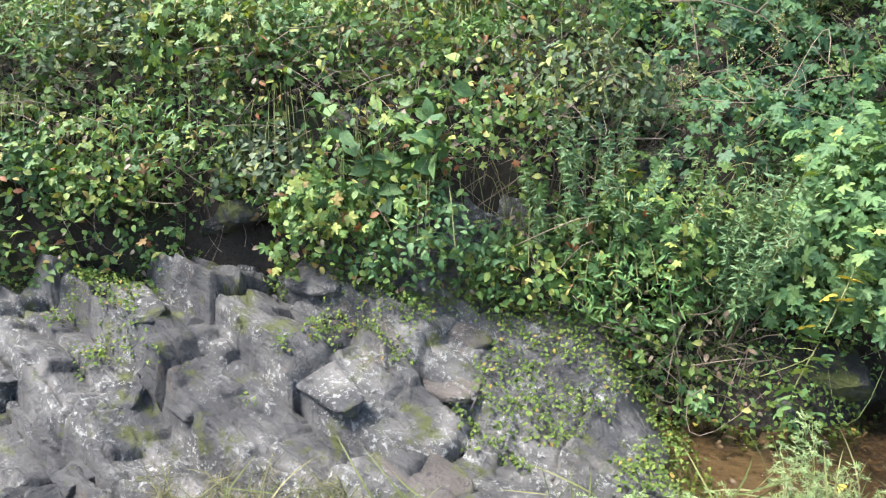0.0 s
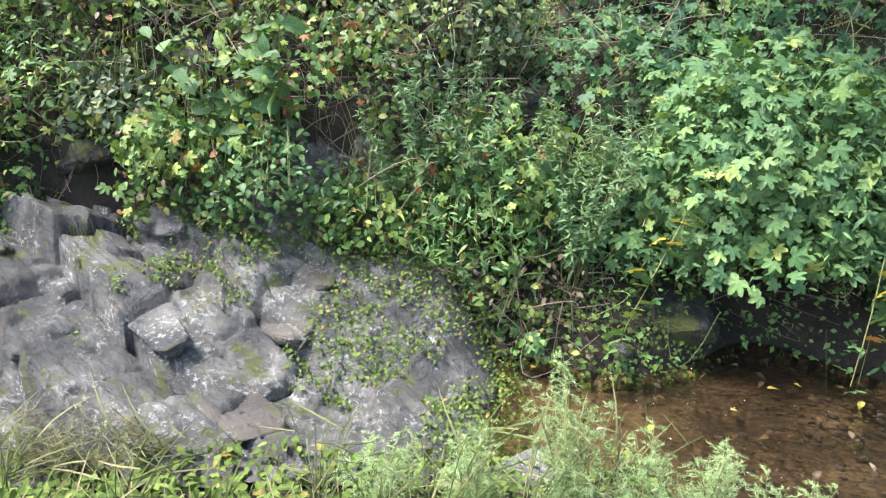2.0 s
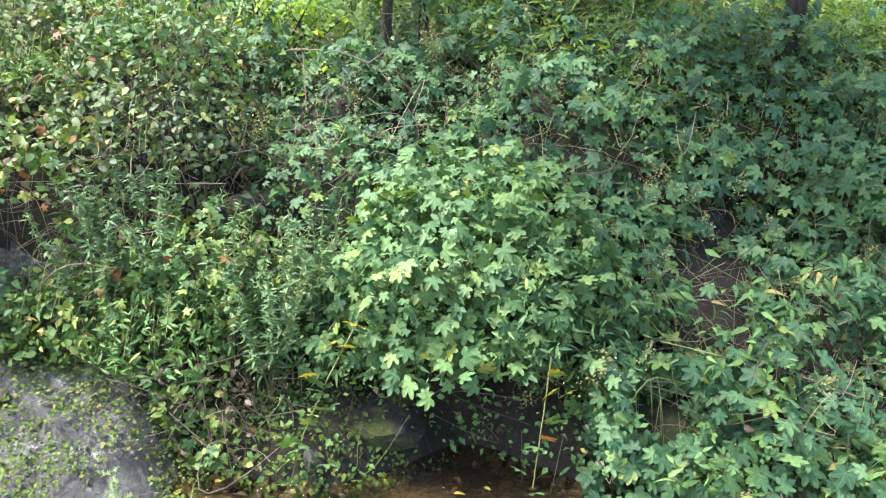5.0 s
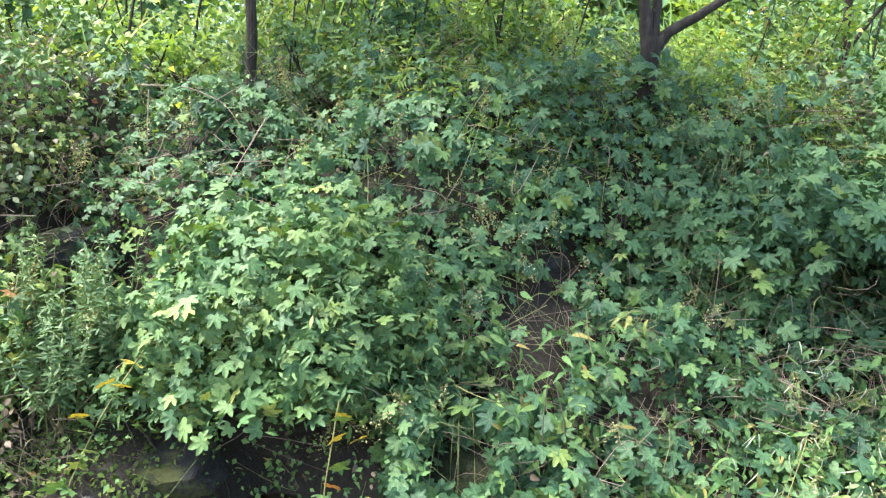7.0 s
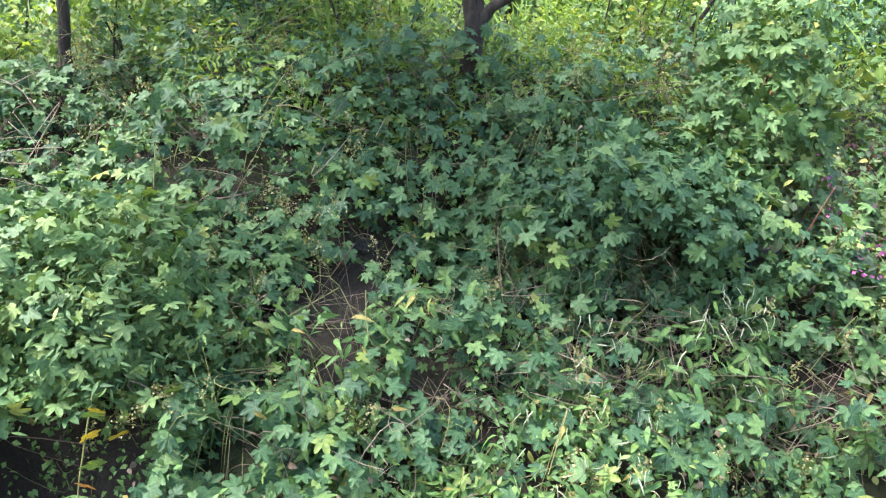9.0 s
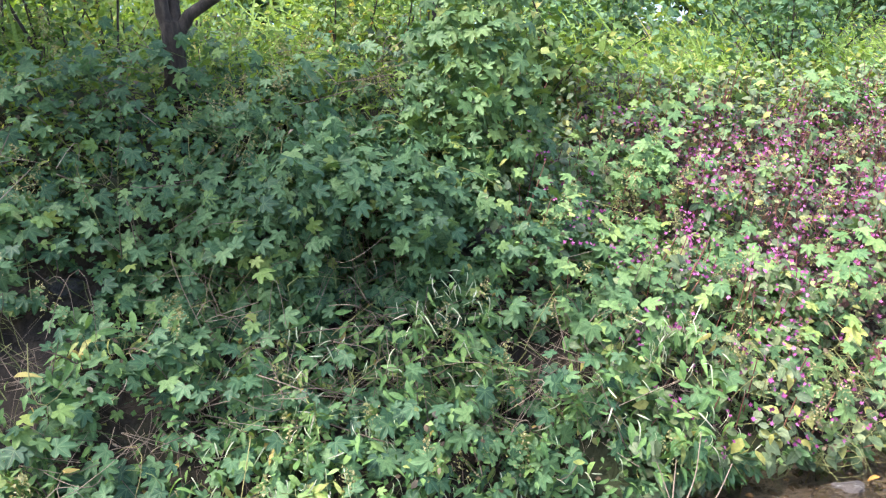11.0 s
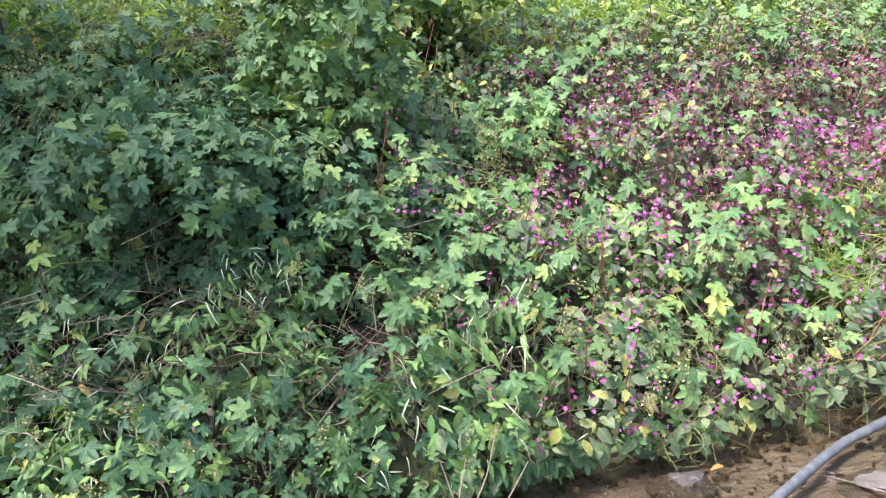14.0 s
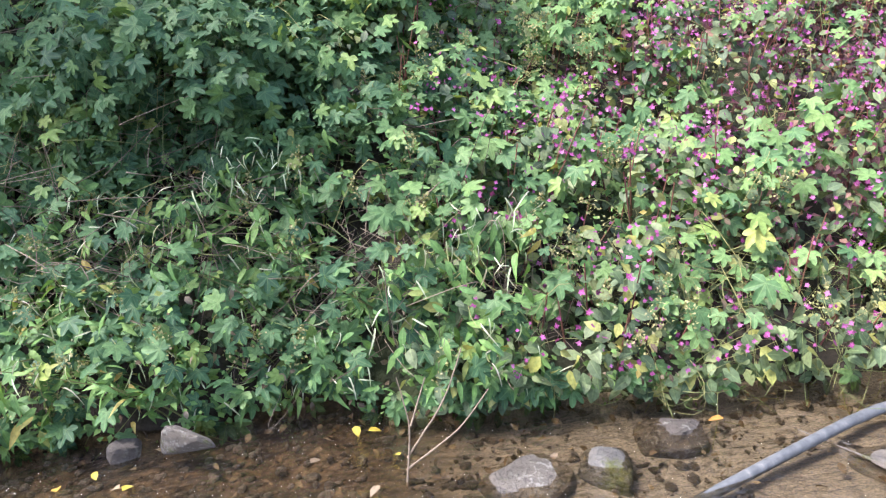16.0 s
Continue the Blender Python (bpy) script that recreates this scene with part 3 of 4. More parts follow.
tagged(new("rock_outcrop", grid("rock_outcrop", np.arange(-3.4, 1.02, 0.011), np.arange(2.3, 3.8, 0.011), shelf_height, ROCK, True)),
       "grey layered rock outcrop with pale lichen beside the stream", "rock outcrop", kind="structure")
rr = random.Random(11)
for i in range(21):
    u, v = (i % 7) / 6, (i // 7) / 2
    x = -2.7 + 3.1 * u + rr.uniform(-.16, .16)
    y = 2.72 + 0.9 * v + rr.uniform(-.12, .12) - 0.15 * u
    z = float(shelf_height(x, y)) - rr.uniform(0.05, 0.08)
    dims = (rr.uniform(.28, .6), rr.uniform(.16, .30), rr.uniform(.08, .15))
    grey = u < 0.74
    rock("rock", (x, y, z), dims, (rr.uniform(2, 14), rr.uniform(-4, 10), rr.uniform(-48, -30)), 20 + i, ROCK if grey else ROCK_WARM,
         "angular grey slab of layered rock with pale lichen" if grey else "brown rock slab with moss and low herbs", "rock", "outcrop slabs", 0.035, 3)
for at, dims, s in (((-1.75, 2.35, -0.3), (.42, .3, .14), 1), ((-1.35, 2.42, -.3), (.34, .26, .13), 2), ((-2.1, 2.45, -.28), (.4, .3, .15), 3), ((-1.0, 2.3, -.33), (.3, .22, .1), 4)):
    rock("flat_stone", at, dims, (4, -3, 20 * s), 80 + s, ROCK_SAND, "flat sand-coloured stone lying below the outcrop", "stone", "pale flat stones", 0.03, 3)
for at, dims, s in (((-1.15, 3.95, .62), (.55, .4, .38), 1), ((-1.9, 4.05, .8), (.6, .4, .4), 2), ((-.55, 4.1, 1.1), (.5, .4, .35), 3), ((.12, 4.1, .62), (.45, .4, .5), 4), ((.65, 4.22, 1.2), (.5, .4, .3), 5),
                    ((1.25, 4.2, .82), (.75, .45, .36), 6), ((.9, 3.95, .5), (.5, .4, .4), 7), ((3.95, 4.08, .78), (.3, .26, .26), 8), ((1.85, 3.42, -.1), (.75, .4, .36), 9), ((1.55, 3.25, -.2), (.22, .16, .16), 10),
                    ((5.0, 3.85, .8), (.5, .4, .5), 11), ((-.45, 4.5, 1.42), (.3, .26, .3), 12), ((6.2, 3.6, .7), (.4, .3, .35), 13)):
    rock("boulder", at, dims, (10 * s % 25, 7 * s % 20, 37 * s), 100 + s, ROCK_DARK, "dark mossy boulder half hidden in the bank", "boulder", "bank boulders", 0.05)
for at, dims, turn, s, m in (((5.36, 2.42, -.36), (.22, .08, .26), (18, 30, -20), 1, ROCK_SAND), ((5.1, 2.5, -.38), (.14, .1, .12), (20, 10, 30), 2, ROCK_WARM), ((4.85, 2.2, -.43), (.16, .1, .1), (0, 0, 60), 3, ROCK_BED),
                             ((6.56, 1.92, -.52), (.36, .28, .17), (0, 3, 10), 4, ROCK_SAND), ((6.84, 1.90, -.53), (.26, .2, .18), (0, 3, 70), 5, ROCK), ((7.15, 2.02, -.54), (.3, .22, .16), (0, 4, 160), 6, ROCK_WARM),
                             ((7.75, 1.6, -.56), (.36, .26, .16), (2, 4, 100), 7, ROCK_SAND), ((8.3, 1.75, -.56), (.4, .3, .16), (2, 4, 30), 8, ROCK_SAND), ((1.66, 3.14, -.2), (.15, .12, .15), (10, 14, 25), 13, ROCK), ((1.1, 2.3, -.28), (.34, .22, .12), (3, 4, 40), 9, ROCK),
                             ((1.35, 2.1, -.3), (.26, .2, .1), (3, 4, 80), 10, ROCK), ((2.75, 2.15, -.36), (.34, .26, .12), (3, 4, 15), 11, ROCK_WARM), ((3.0, 2.3, -.37), (.2, .16, .1), (3, 4, 55), 12, ROCK)):
    rock("stream_stone", at, dims, turn, 140 + s, m, "weathered flat stone lying in the shallow stream", "stone", "stream stones", 0.03, 3)


def pebbles():
    n = 6500
    x = rng.uniform(1.0, 9.5, n)
    y = near_edge(x) + rng.random(n) * (far_edge(x) - near_edge(x))
    keep = (wobble(x, y, 2.0, 9) > -0.3) & (x > 1.7 + .5 * rng.random(n))
    x, y = x[keep], y[keep]
    bm = bmesh.new()
    bmesh.ops.create_icosphere(bm, subdivisions=1, radius=1)
    tv = np.array([v.co[:] for v in bm.verts])
    tf = np.array([[v.index for v in f.verts] for f in bm.faces])
    bm.free()
    s = (.004 + .024 * rng.random((len(x), 1)) ** 3) * rng.uniform(.6, 1.4, (len(x), 3)) * np.array([1, 1, .55])
    v = tv[None] * (1 + rng.normal(0, .22, (len(x), len(tv), 1))) * s[:, None] + np.stack([x, y, land(x, y) + .012], 1)[:, None]
    f = tf[None] + (np.arange(len(x)) * len(tv))[:, None, None]
    return raw_mesh("pebbles", v.reshape(-1, 3), f.reshape(-1, 3), ROCK_BED)


stuff("pebbles", pebbles(), "small brown and grey pebbles on the stream bed", "pebbles")


def pipe():
    p = thing("water_pipe", "dark grey plastic water pipe lying across the stones", "pipe", (7.3, 1.7, -.48))
    t = np.linspace(0, 1, 24)
    path = np.stack([6.4 + 3.4 * t, 1.46 + .95 * t - .65 * np.maximum(t - .42, 0), -.51 + 0.04 * t + 0.02 * np.sin(5 * t)], 1)
    child("tube", tube_mesh("tube", PIPE, path[None], [0.020], 1.0, 14), p)
    return p


pipe()


# ---- trees ----
def limb(points, r0, r1, sides=10):
    """Arrays for a tapered limb through a few places."""
    pts = np.array(points, float)
    t = np.linspace(0, len(pts) - 1, 6 * (len(pts) - 1) + 1)
    path = np.stack([np.interp(t, np.arange(len(pts)), pts[:, i]) for i in range(3)], 1)
    for _ in range(3):
        path[1:-1] = (path[:-2] + 2 * path[1:-1] + path[2:]) / 4
    path[1:-1] += rng.normal(0, r0 * 0.12, path[1:-1].shape)
    return tubes(path[None], [r0], r1 / r0, sides)


def crown_leaves(n, centre, radii, size, template, material, name="crown"):
    c = np.array(centre) + rng.normal(0, 0.55, (26, 3)) * np.array(radii)
    i = rng.integers(0, len(c), n)
    pos = c[i] + rng.normal(0, 0.16, (n, 3)) * np.array(radii)
    return leaf_mesh(name, material, [leaves(template, pos, np.array([0, -.2, .9]) + jitter(n, .5), tips(n, .6), rng.uniform(*size, n))])


def tree(base, label, limbs, crown_at, crown_r, n, size, material):
    tr = thing("tree", label, "tree", base)
    b = np.array(base)
    for i, (pts, r0, r1) in enumerate(limbs):
        v, f = limb([b + np.array(p) for p in pts], r0, r1)
        child("trunk" if i == 0 else "branch", raw_mesh("limb", v, f, BARK), tr)
    child("crown", crown_leaves(n, b + np.array(crown_at), crown_r, size, T_PLAIN, material), tr, "loose green and yellowing leaves", "stuff")
    return tr


# its crown is set aside from the trunk, out of view, to shade the bank
tree((4.76, 4.55, 1.15), "dark forked tree on top of the bank",
     [([(0, 0, 0), (-.03, 0, .5), (.0, 0, 1.08)], .085, .065), ([(.0, 0, .98), (-.05, .03, 1.25), (-.13, .1, 2.6)], .05, .03), ([(.01, 0, 1.0), (.12, 0, 1.14), (.45, -.05, 1.34), (1.2, -.1, 1.95)], .045, .02),
      ([(.01, 0, 1.0), (.06, .08, 1.35), (.16, .3, 2.8)], .04, .02)], (-2.0, -.45, 3.55), (1.3, 1.5, .8), 8500, (.07, .13), HOP)
tree((2.08, 5.17, float(land(2.08, 5.17)) - .1), "slender dark tree behind the bank with yellow leaves",
     [([(0, 0, 0), (.02, 0, .6), (-.02, 0, 2.6)], .042, .032), ([(-.02, 0, 1.2), (-.3, -.1, 1.9), (-.6, -.2, 2.6)], .022, .012)], (0, .3, 2.9), (1.5, 1.3, .9), 3500, (.08, .15), HOP_LIGHT)
tree((6.9, 5.6, float(land(6.9, 5.6)) - .1), "thin vine-grown tree on the bank",
     [([(0, 0, 0), (.05, 0, .8), (-.05, 0, 2.4)], .04, .025), ([(.0, 0, .6), (.4, -.1, 1.2), (.9, -.2, 1.7)], .02, .008)], (0, -.2, 2.3), (1.2, 1.0, .8), 3000, (.05, .10), HOP_LIGHT)

# saplings and stems along the top of the bank
n = 34
bx, by = rng.uniform(0.5, 8.5, n), rng.uniform(5.2, 7.5, n)
base = np.stack([bx, by, land(bx, by)], 1)
lean = rng.normal(0, .5, (n, 3)) * np.array([1, .6, 0])
tt = np.linspace(0, 1, 7)
stem_paths = base[:, None] + lean[:, None] * tt[None, :, None] ** 1.5 + np.array([0, 0, 1])[None, None] * (tt[None, :, None] * rng.uniform(.8, 2.2, (n, 1, 1)))
stuff("saplings", tube_mesh("saplings", BARK, stem_paths, rng.uniform(.006, .016, n), .4, 5), "thin dark sapling stems behind the bank", "saplings")


# ---- vine mounds ----
def hop_mound(label, centre, radii, count, seed, material, size, single=300, template=T_HOP, name="hop_vine", fine=.5, under_cut=-.38):
    base = (centre[0], centre[1], float(land(centre[0], centre[1])))
    th = thing(name, label, "vine", base)
    p, nrm, depth = mound_points(count, centre, radii, seed, under_cut)
    low = land(p[:, 0], p[:, 1]) - 0.02
    ok = p[:, 2] > low
    p, nrm = p[ok], nrm[ok]
    k = len(p)
    child("foliage", leaf_mesh("foliage", material, [leaves(template, p, facing(nrm, .52, .55), tips(k), size[0] + (size[1] - size[0]) * rng.random(k) ** 1.4)]), th, "", "stuff")
    q, qn, _ = mound_points(int(count * fine), centre, np.array(radii) * .93, seed + .5, under_cut)
    child("small_leaves", leaf_mesh("small_leaves", material, [leaves(T_LANCE, q, facing(qn, .7), tips(len(q), .2), rng.uniform(.03, .075, len(q)))]), th, "", "stuff")
    s, sn, _ = mound_points(count // 25, centre, np.array(radii) * .97, seed + .9)
    tt = np.linspace(0, 1, 7)[None, :, None]
    root = np.array(centre) * np.array([1, 1, 0]) + np.array([0, .2, 0]) + (s - np.array(centre)) * np.array([.5, .3, 0])
    root[:, 2] = land(root[:, 0], root[:, 1])
    paths = root[:, None] * (1 - tt) + s[:, None] * tt + np.array([0, 0, .25]) * np.sin(np.pi * tt)
    child("stem_tangle", tube_mesh("stem_tangle", GREEN_STEM, paths, np.full(len(s), .0025), .6), th, "", "stuff")
    # large leaves on the outside, one by one
    tv, tf, tuv = T_HOP
    me = raw_mesh("leaf", tv, tf, material, tuv)
    if single:
        p, nrm, depth = mound_points(single * 3, centre, np.array(radii) * 1.03, seed, under_cut)
        p, nrm = p[p[:, 2] > land(p[:, 0], p[:, 1])][:single], nrm[p[:, 2] > land(p[:, 0], p[:, 1])][:single]
        nn, tp = facing(nrm, .3, .6), tips(len(p))
        for a, b, c in zip(p, nn, tp):
            if in_hollow(a):
                continue
            c = c - b * np.dot(c, b)
            c /= np.linalg.norm(c)
            sd = np.cross(c, b)
            m = Matrix((( sd[0], c[0], b[0]), (sd[1], c[1], b[1]), (sd[2], c[2], b[2]))).to_4x4()
            ob = new("leaf", me)
            ob.parent = th
            ob.matrix_parent_inverse = Matrix.Translation(th.location).inverted()
            ob.matrix_basis = Matrix.Translation(a) @ m @ Matrix.Scale(rng.uniform(size[1] * .7, size[1] * 1.08), 4)
    return th


hop_mound("bright green hop vine overhanging the stream with yellowing leaves", (2.5, 3.75, .33), (1.0, .80, .82), 3000, 1.0, HOP_LIGHT, (.03, .072), 230, fine=1.5, under_cut=-.16)
hop_mound("tall mound of dark green vine leaves on the bank", (5.5, 4.0, .74), (1.05, .85, .76), 4000, 2.0, HOP, (.042, .078), 260)
hop_mound("low green hop vine at the stream edge", (3.4, 3.15, -.15), (.5, .45, .45), 600, 3.0, HOP, (.05, .085), 60)


def hop_patch(label, x0, x1, d0, d1, count, seed, material, size):
    """Vine trailing over the bank, leaf by leaf."""
    xm = (x0 + x1) / 2
    th = thing("hop_vine", label, "vine", spot(xm, float(far_edge(np.array(xm))) + (d0 + d1) / 2), "hop vines on the bank")
    me = raw_mesh("leaf", *T_HOP[:2], material, T_HOP[2])
    p, nr = bank_points(count, x0, x1, d0, d1, .5, seed)
    q = lift(p, nr, .20, .38, seed)
    for a, b, c in zip(q, facing(nr, .35), tips(len(q))):
        if in_hollow(a):
            continue
        c = c - b * np.dot(c, b)
        c /= np.linalg.norm(c)
        sd = np.cross(c, b)
        ob = new("leaf", me)
        ob.parent = th
        ob.matrix_parent_inverse = Matrix.Translation(th.location).inverted()
        ob.matrix_basis = Matrix.Translation(a) @ Matrix(((sd[0], c[0], b[0]), (sd[1], c[1], b[1]), (sd[2], c[2], b[2]))).to_4x4() @ Matrix.Scale(rng.uniform(*size), 4)


def spot(x, y, dz=-.01):
    return (x, y, float(land(x, y)) + dz)


for i in range(6):
    hop_patch("green hop vine trailing over the shaded bank", 2.8 + .65 * i, 3.5 + .65 * i, .15, 1.9, 230, 1.0 + i, HOP, (.046, .074))
hop_patch("pale hop vine growing through the balsam", 6.4, 8.0, .0, 1.2, 170, 3.0, HOP_LIGHT, (.055, .08))
hop_patch("pale hop vine growing over the flowers", 8.0, 10.0, .2, 2.4, 70, 4.0, HOP_LIGHT, (.055, .08))

hop_mound("tall column of pale climbing vine over a dead shrub", (6.5, 4.0, 1.4), (.48, .4, .9), 620, 5.0, HOP_LIGHT, (.05, .085), 90, fine=.12)


def hop_strand(label, path, count, size):
    """A single hanging vine: a stem with leaves set along it."""
    th = thing("hop_strand", label, "vine", path[0])
    pts = np.array(path, float)
    v, f = limb(path, .004, .003, 5)
    child("stem", raw_mesh("stem", v, f, GREEN_STEM), th)
    green, old = (raw_mesh("leaf", *T_HOP[:2], m, T_HOP[2]) for m in (HOP_LIGHT, YELLOW))
    for i in range(count):
        u = (i + .5) / count * (len(pts) - 1)
        a = np.array([np.interp(u, np.arange(len(pts)), pts[:, k]) for k in range(3)]) + rng.normal(0, .05, 3) * np.array([1, .6, .5])
        ob = new("leaf", old if i in (0, 2, 3, 6) else green)
        ob.parent = th
        ob.matrix_parent_inverse = Matrix.Translation(th.location).inverted()
        ob.matrix_basis = pose(*a, rng.uniform(20, 60), rng.uniform(-25, 25), rng.uniform(130, 230)) @ Matrix.Scale(rng.uniform(*size), 4)


hop_strand("hop vine strand with yellow and green leaves hanging to the water", [(1.9, 3.12, .55), (1.75, 3.02, .3), (1.62, 3.0, .02), (1.56, 2.98, -.2)], 18, (.055, .08))
hop_strand("green hop strand hanging from the bush", [(2.75, 2.98, .35), (2.7, 2.92, .05), (2.66, 2.9, -.25)], 11, (.045, .07))


def panicles(name, n, x0, x1, d0, d1, seed, label):
    """Loose plumes of tiny pale flowers standing above the leaves."""
    p, nr = bank_points(n, x0, x1, d0, d1, .6, seed)
    a = lift(p, nr, .3, .5, seed)
    k = 70
    i = np.repeat(np.arange(len(a)), k)
    u = rng.random(len(i))
    ax = unit(np.stack([rng.normal(0, .5, len(a)), rng.normal(-.3, .3, len(a)), np.ones(len(a))], 1))[i]
    pos = a[i] + ax * (u * .16)[:, None] + rng.normal(0, 1, (len(i), 3)) * (.035 * (1.1 - u))[:, None]
    return stuff(name, leaf_mesh(name, PANICLE, [leaves(T_PLAIN, pos, jitter(len(i), 1), jitter(len(i), 1), rng.uniform(.008, .017, len(i)))]), label, "flowers")


clump_rng = random.Random(31)
for i in range(26):
    cx, d = -3.0 + .165 * i + clump_rng.uniform(-.08, .08), (.12, .55, .95)[i % 3] + clump_rng.uniform(-.1, .1)
    cy = float(far_edge(np.array(cx))) + d
    r = clump_rng.uniform(.22, .42)
    leafy, kind_of = ((SMALL, T_HOP), (HOP_LIGHT, T_OVAL), (SMALL, T_OVAL), (PERSI, T_LANCE), (IMPAT, T_OVAL))[i * 7 % 5]
    hop_mound("tangled clump of small-leaved vine hanging on the rocky bank", (cx, cy, float(land(cx, cy)) + .2), (r * 1.25, r, r * .9), 560, 11.0 + i, leafy, (.024, .06), 0, kind_of, "bramble_clump", .35)

panicles("pale_panicles", 170, 2.2, 7.5, .0, 2.2, 3.3, "loose tan-green flower plumes above the vines")
panicles("bank_panicles", 60, -2.5, 2.0, .4, 1.6, 5.3, "loose tan flower plumes on the bank")
panicles("edge_panicles", 50, 7.0, 10.5, .0, 2.0, 7.3, "yellowish grass plumes among the balsam")

# ---- bank vegetation, by kind ----
p, nr = bank_points(9500, 1.8, 6.9, .0, 3.0, .5, 1.0)
sparse = (p[:, 1] - far_edge(p[:, 0]) > 1.9) & (rng.random(len(p)) < .7)
clear = ~sparse & (p[:, 0] > 3.05) | ~sparse & (p[:, 1] - far_edge(p[:, 0]) > .35)
p, nr = p[clear], nr[clear]
q = lift(p, nr, .05, .34, 1)
stuff("bank_hop_leaves", leaf_mesh("bank_hop_leaves", HOP, [leaves(T_HOP, q, facing(nr, .4), tips(len(q)), rng.uniform(.034, .08, len(q)))]), "green lobed hop leaves covering the bank", "vine leaves")
p, nr = bank_points(900, 1.0, 1.95, .4, 2.2, .4, 1.0)
q = lift(p, nr, .05, .36, 1)
stuff("upper_hop_leaves", leaf_mesh("upper_hop_leaves", HOP, [leaves(T_HOP, q, facing(nr, .4), tips(len(q)), rng.uniform(.03, .07, len(q)))]), "green lobed vine leaves above the mossy rock", "vine leaves")
p, nr = bank_points(17000, 1.2, 7.4, .0, 3.2, .45, 4.0)
q = lift(p, nr, .02, .32, 1)
stuff("bank_undergrowth", leaf_mesh("bank_undergrowth", PERSI, [leaves(T_PLAIN, q, facing(nr, .6), tips(len(q)), rng.uniform(.016, .045, len(q)))]), "small green leaves between the vines", "undergrowth")

p, nr = bank_points(5600, -3.4, 1.25, .02, 1.7, .95, 2.0, 4.4)
q = lift(p, nr, .02, .42, 2)
stuff("bank_small_leaves", leaf_mesh("bank_small_leaves", SMALL, [leaves(T_OVAL, q, facing(nr, .55), tips(len(q)), rng.uniform(.03, .062, len(q)))]), "yellow-green small-leaved vines over the rocky bank", "vine leaves")
p, nr = bank_points(3600, -3.4, 1.25, -.02, .55, .95, 2.4, 5.0)
q = lift(p, nr, .02, .42, 2)
stuff("bank_face_leaves", leaf_mesh("bank_face_leaves", SMALL, [leaves(T_OVAL, q, facing(nr, .55), tips(len(q)), rng.uniform(.028, .06, len(q)))]), "small yellow-green leaves hanging over the rocky bank foot", "vine leaves")
p, nr = bank_points(2200, -3.4, 1.25, .0, 1.7, .9, 6.0)
q = lift(p, nr, .1, .46, 2)
stuff("bank_lobed_leaves", leaf_mesh("bank_lobed_leaves", SMALL, [leaves(T_HOP, q, facing(nr, .5), tips(len(q)), rng.uniform(.028, .05, len(q)))]), "small lobed yellow-green leaves on the rocky bank", "vine leaves")
p, nr = bank_points(5000, -3.4, 1.4, .4, 3.2, .4, 9.0)
q = lift(p, nr, .05, .3, 5)
stuff("bank_top_leaves", leaf_mesh("bank_top_leaves", IMPAT, [leaves(T_PLAIN, q, facing(nr, .6), tips(len(q)), rng.uniform(.035, .07, len(q)))]), "darker leaves higher up the bank", "undergrowth")


def sprays(count, bases, height, lean, per, template, material, size, th_name, label, category, leaf_name="leaves", group=""):
    """Upright plants: a stem and leaves set round it."""
    out = []
    for b in bases:
        th = thing(th_name, label, category, b, group)
        tt = np.linspace(0, 1, 8)[None, :, None]
        k = count
        top = np.array(b) + np.stack([rng.normal(0, lean, k), rng.normal(-.05, lean, k), rng.uniform(.7, 1.1, k) * height], 1)
        foot = np.array(b) + rng.normal(0, .03, (k, 3)) * np.array([1, 1, 0])
        paths = foot[:, None] * (1 - tt) + top[:, None] * tt + (top - foot)[:, None] * np.array([.25, .25, -.0]) * (tt ** 2 - tt)
        for pa in paths:
            child("stem", tube_mesh("stem", GREEN_STEM, pa[None], [.004], .4), th)
        u = rng.uniform(.25, 1.0, (k, per))
        pos = foot[:, None] * (1 - u[..., None]) + top[:, None] * u[..., None]
        pos = pos.reshape(-1, 3)
        out_dir = rng.normal(0, 1, (len(pos), 3))
        out_dir[:, 2] = rng.uniform(-.1, .7, len(pos))
        sz = rng.uniform(*size, len(pos)) * (1.15 - .55 * u.ravel())
        child(leaf_name, leaf_mesh(leaf_name, material, [leaves(template, pos, unit(FACE + jitter(len(pos), .6)), out_dir, sz)]), th, "", "stuff")
        out.append(th)
    return out


def spot(x, y, dz=-.01):
    return (x, y, float(land(x, y)) + dz)


rs = random.Random(5)
sprays(9, [spot(.55 + .16 * i + rs.uniform(-.1, .1), 3.42 + rs.uniform(-.08, .25)) for i in range(8)], .8, .16, 95, T_LANCE, LANCE, (.04, .075), "mugwort", "grey-green mugwort with narrow leaves by the stream", "shrub", group="mugwort on the bank")


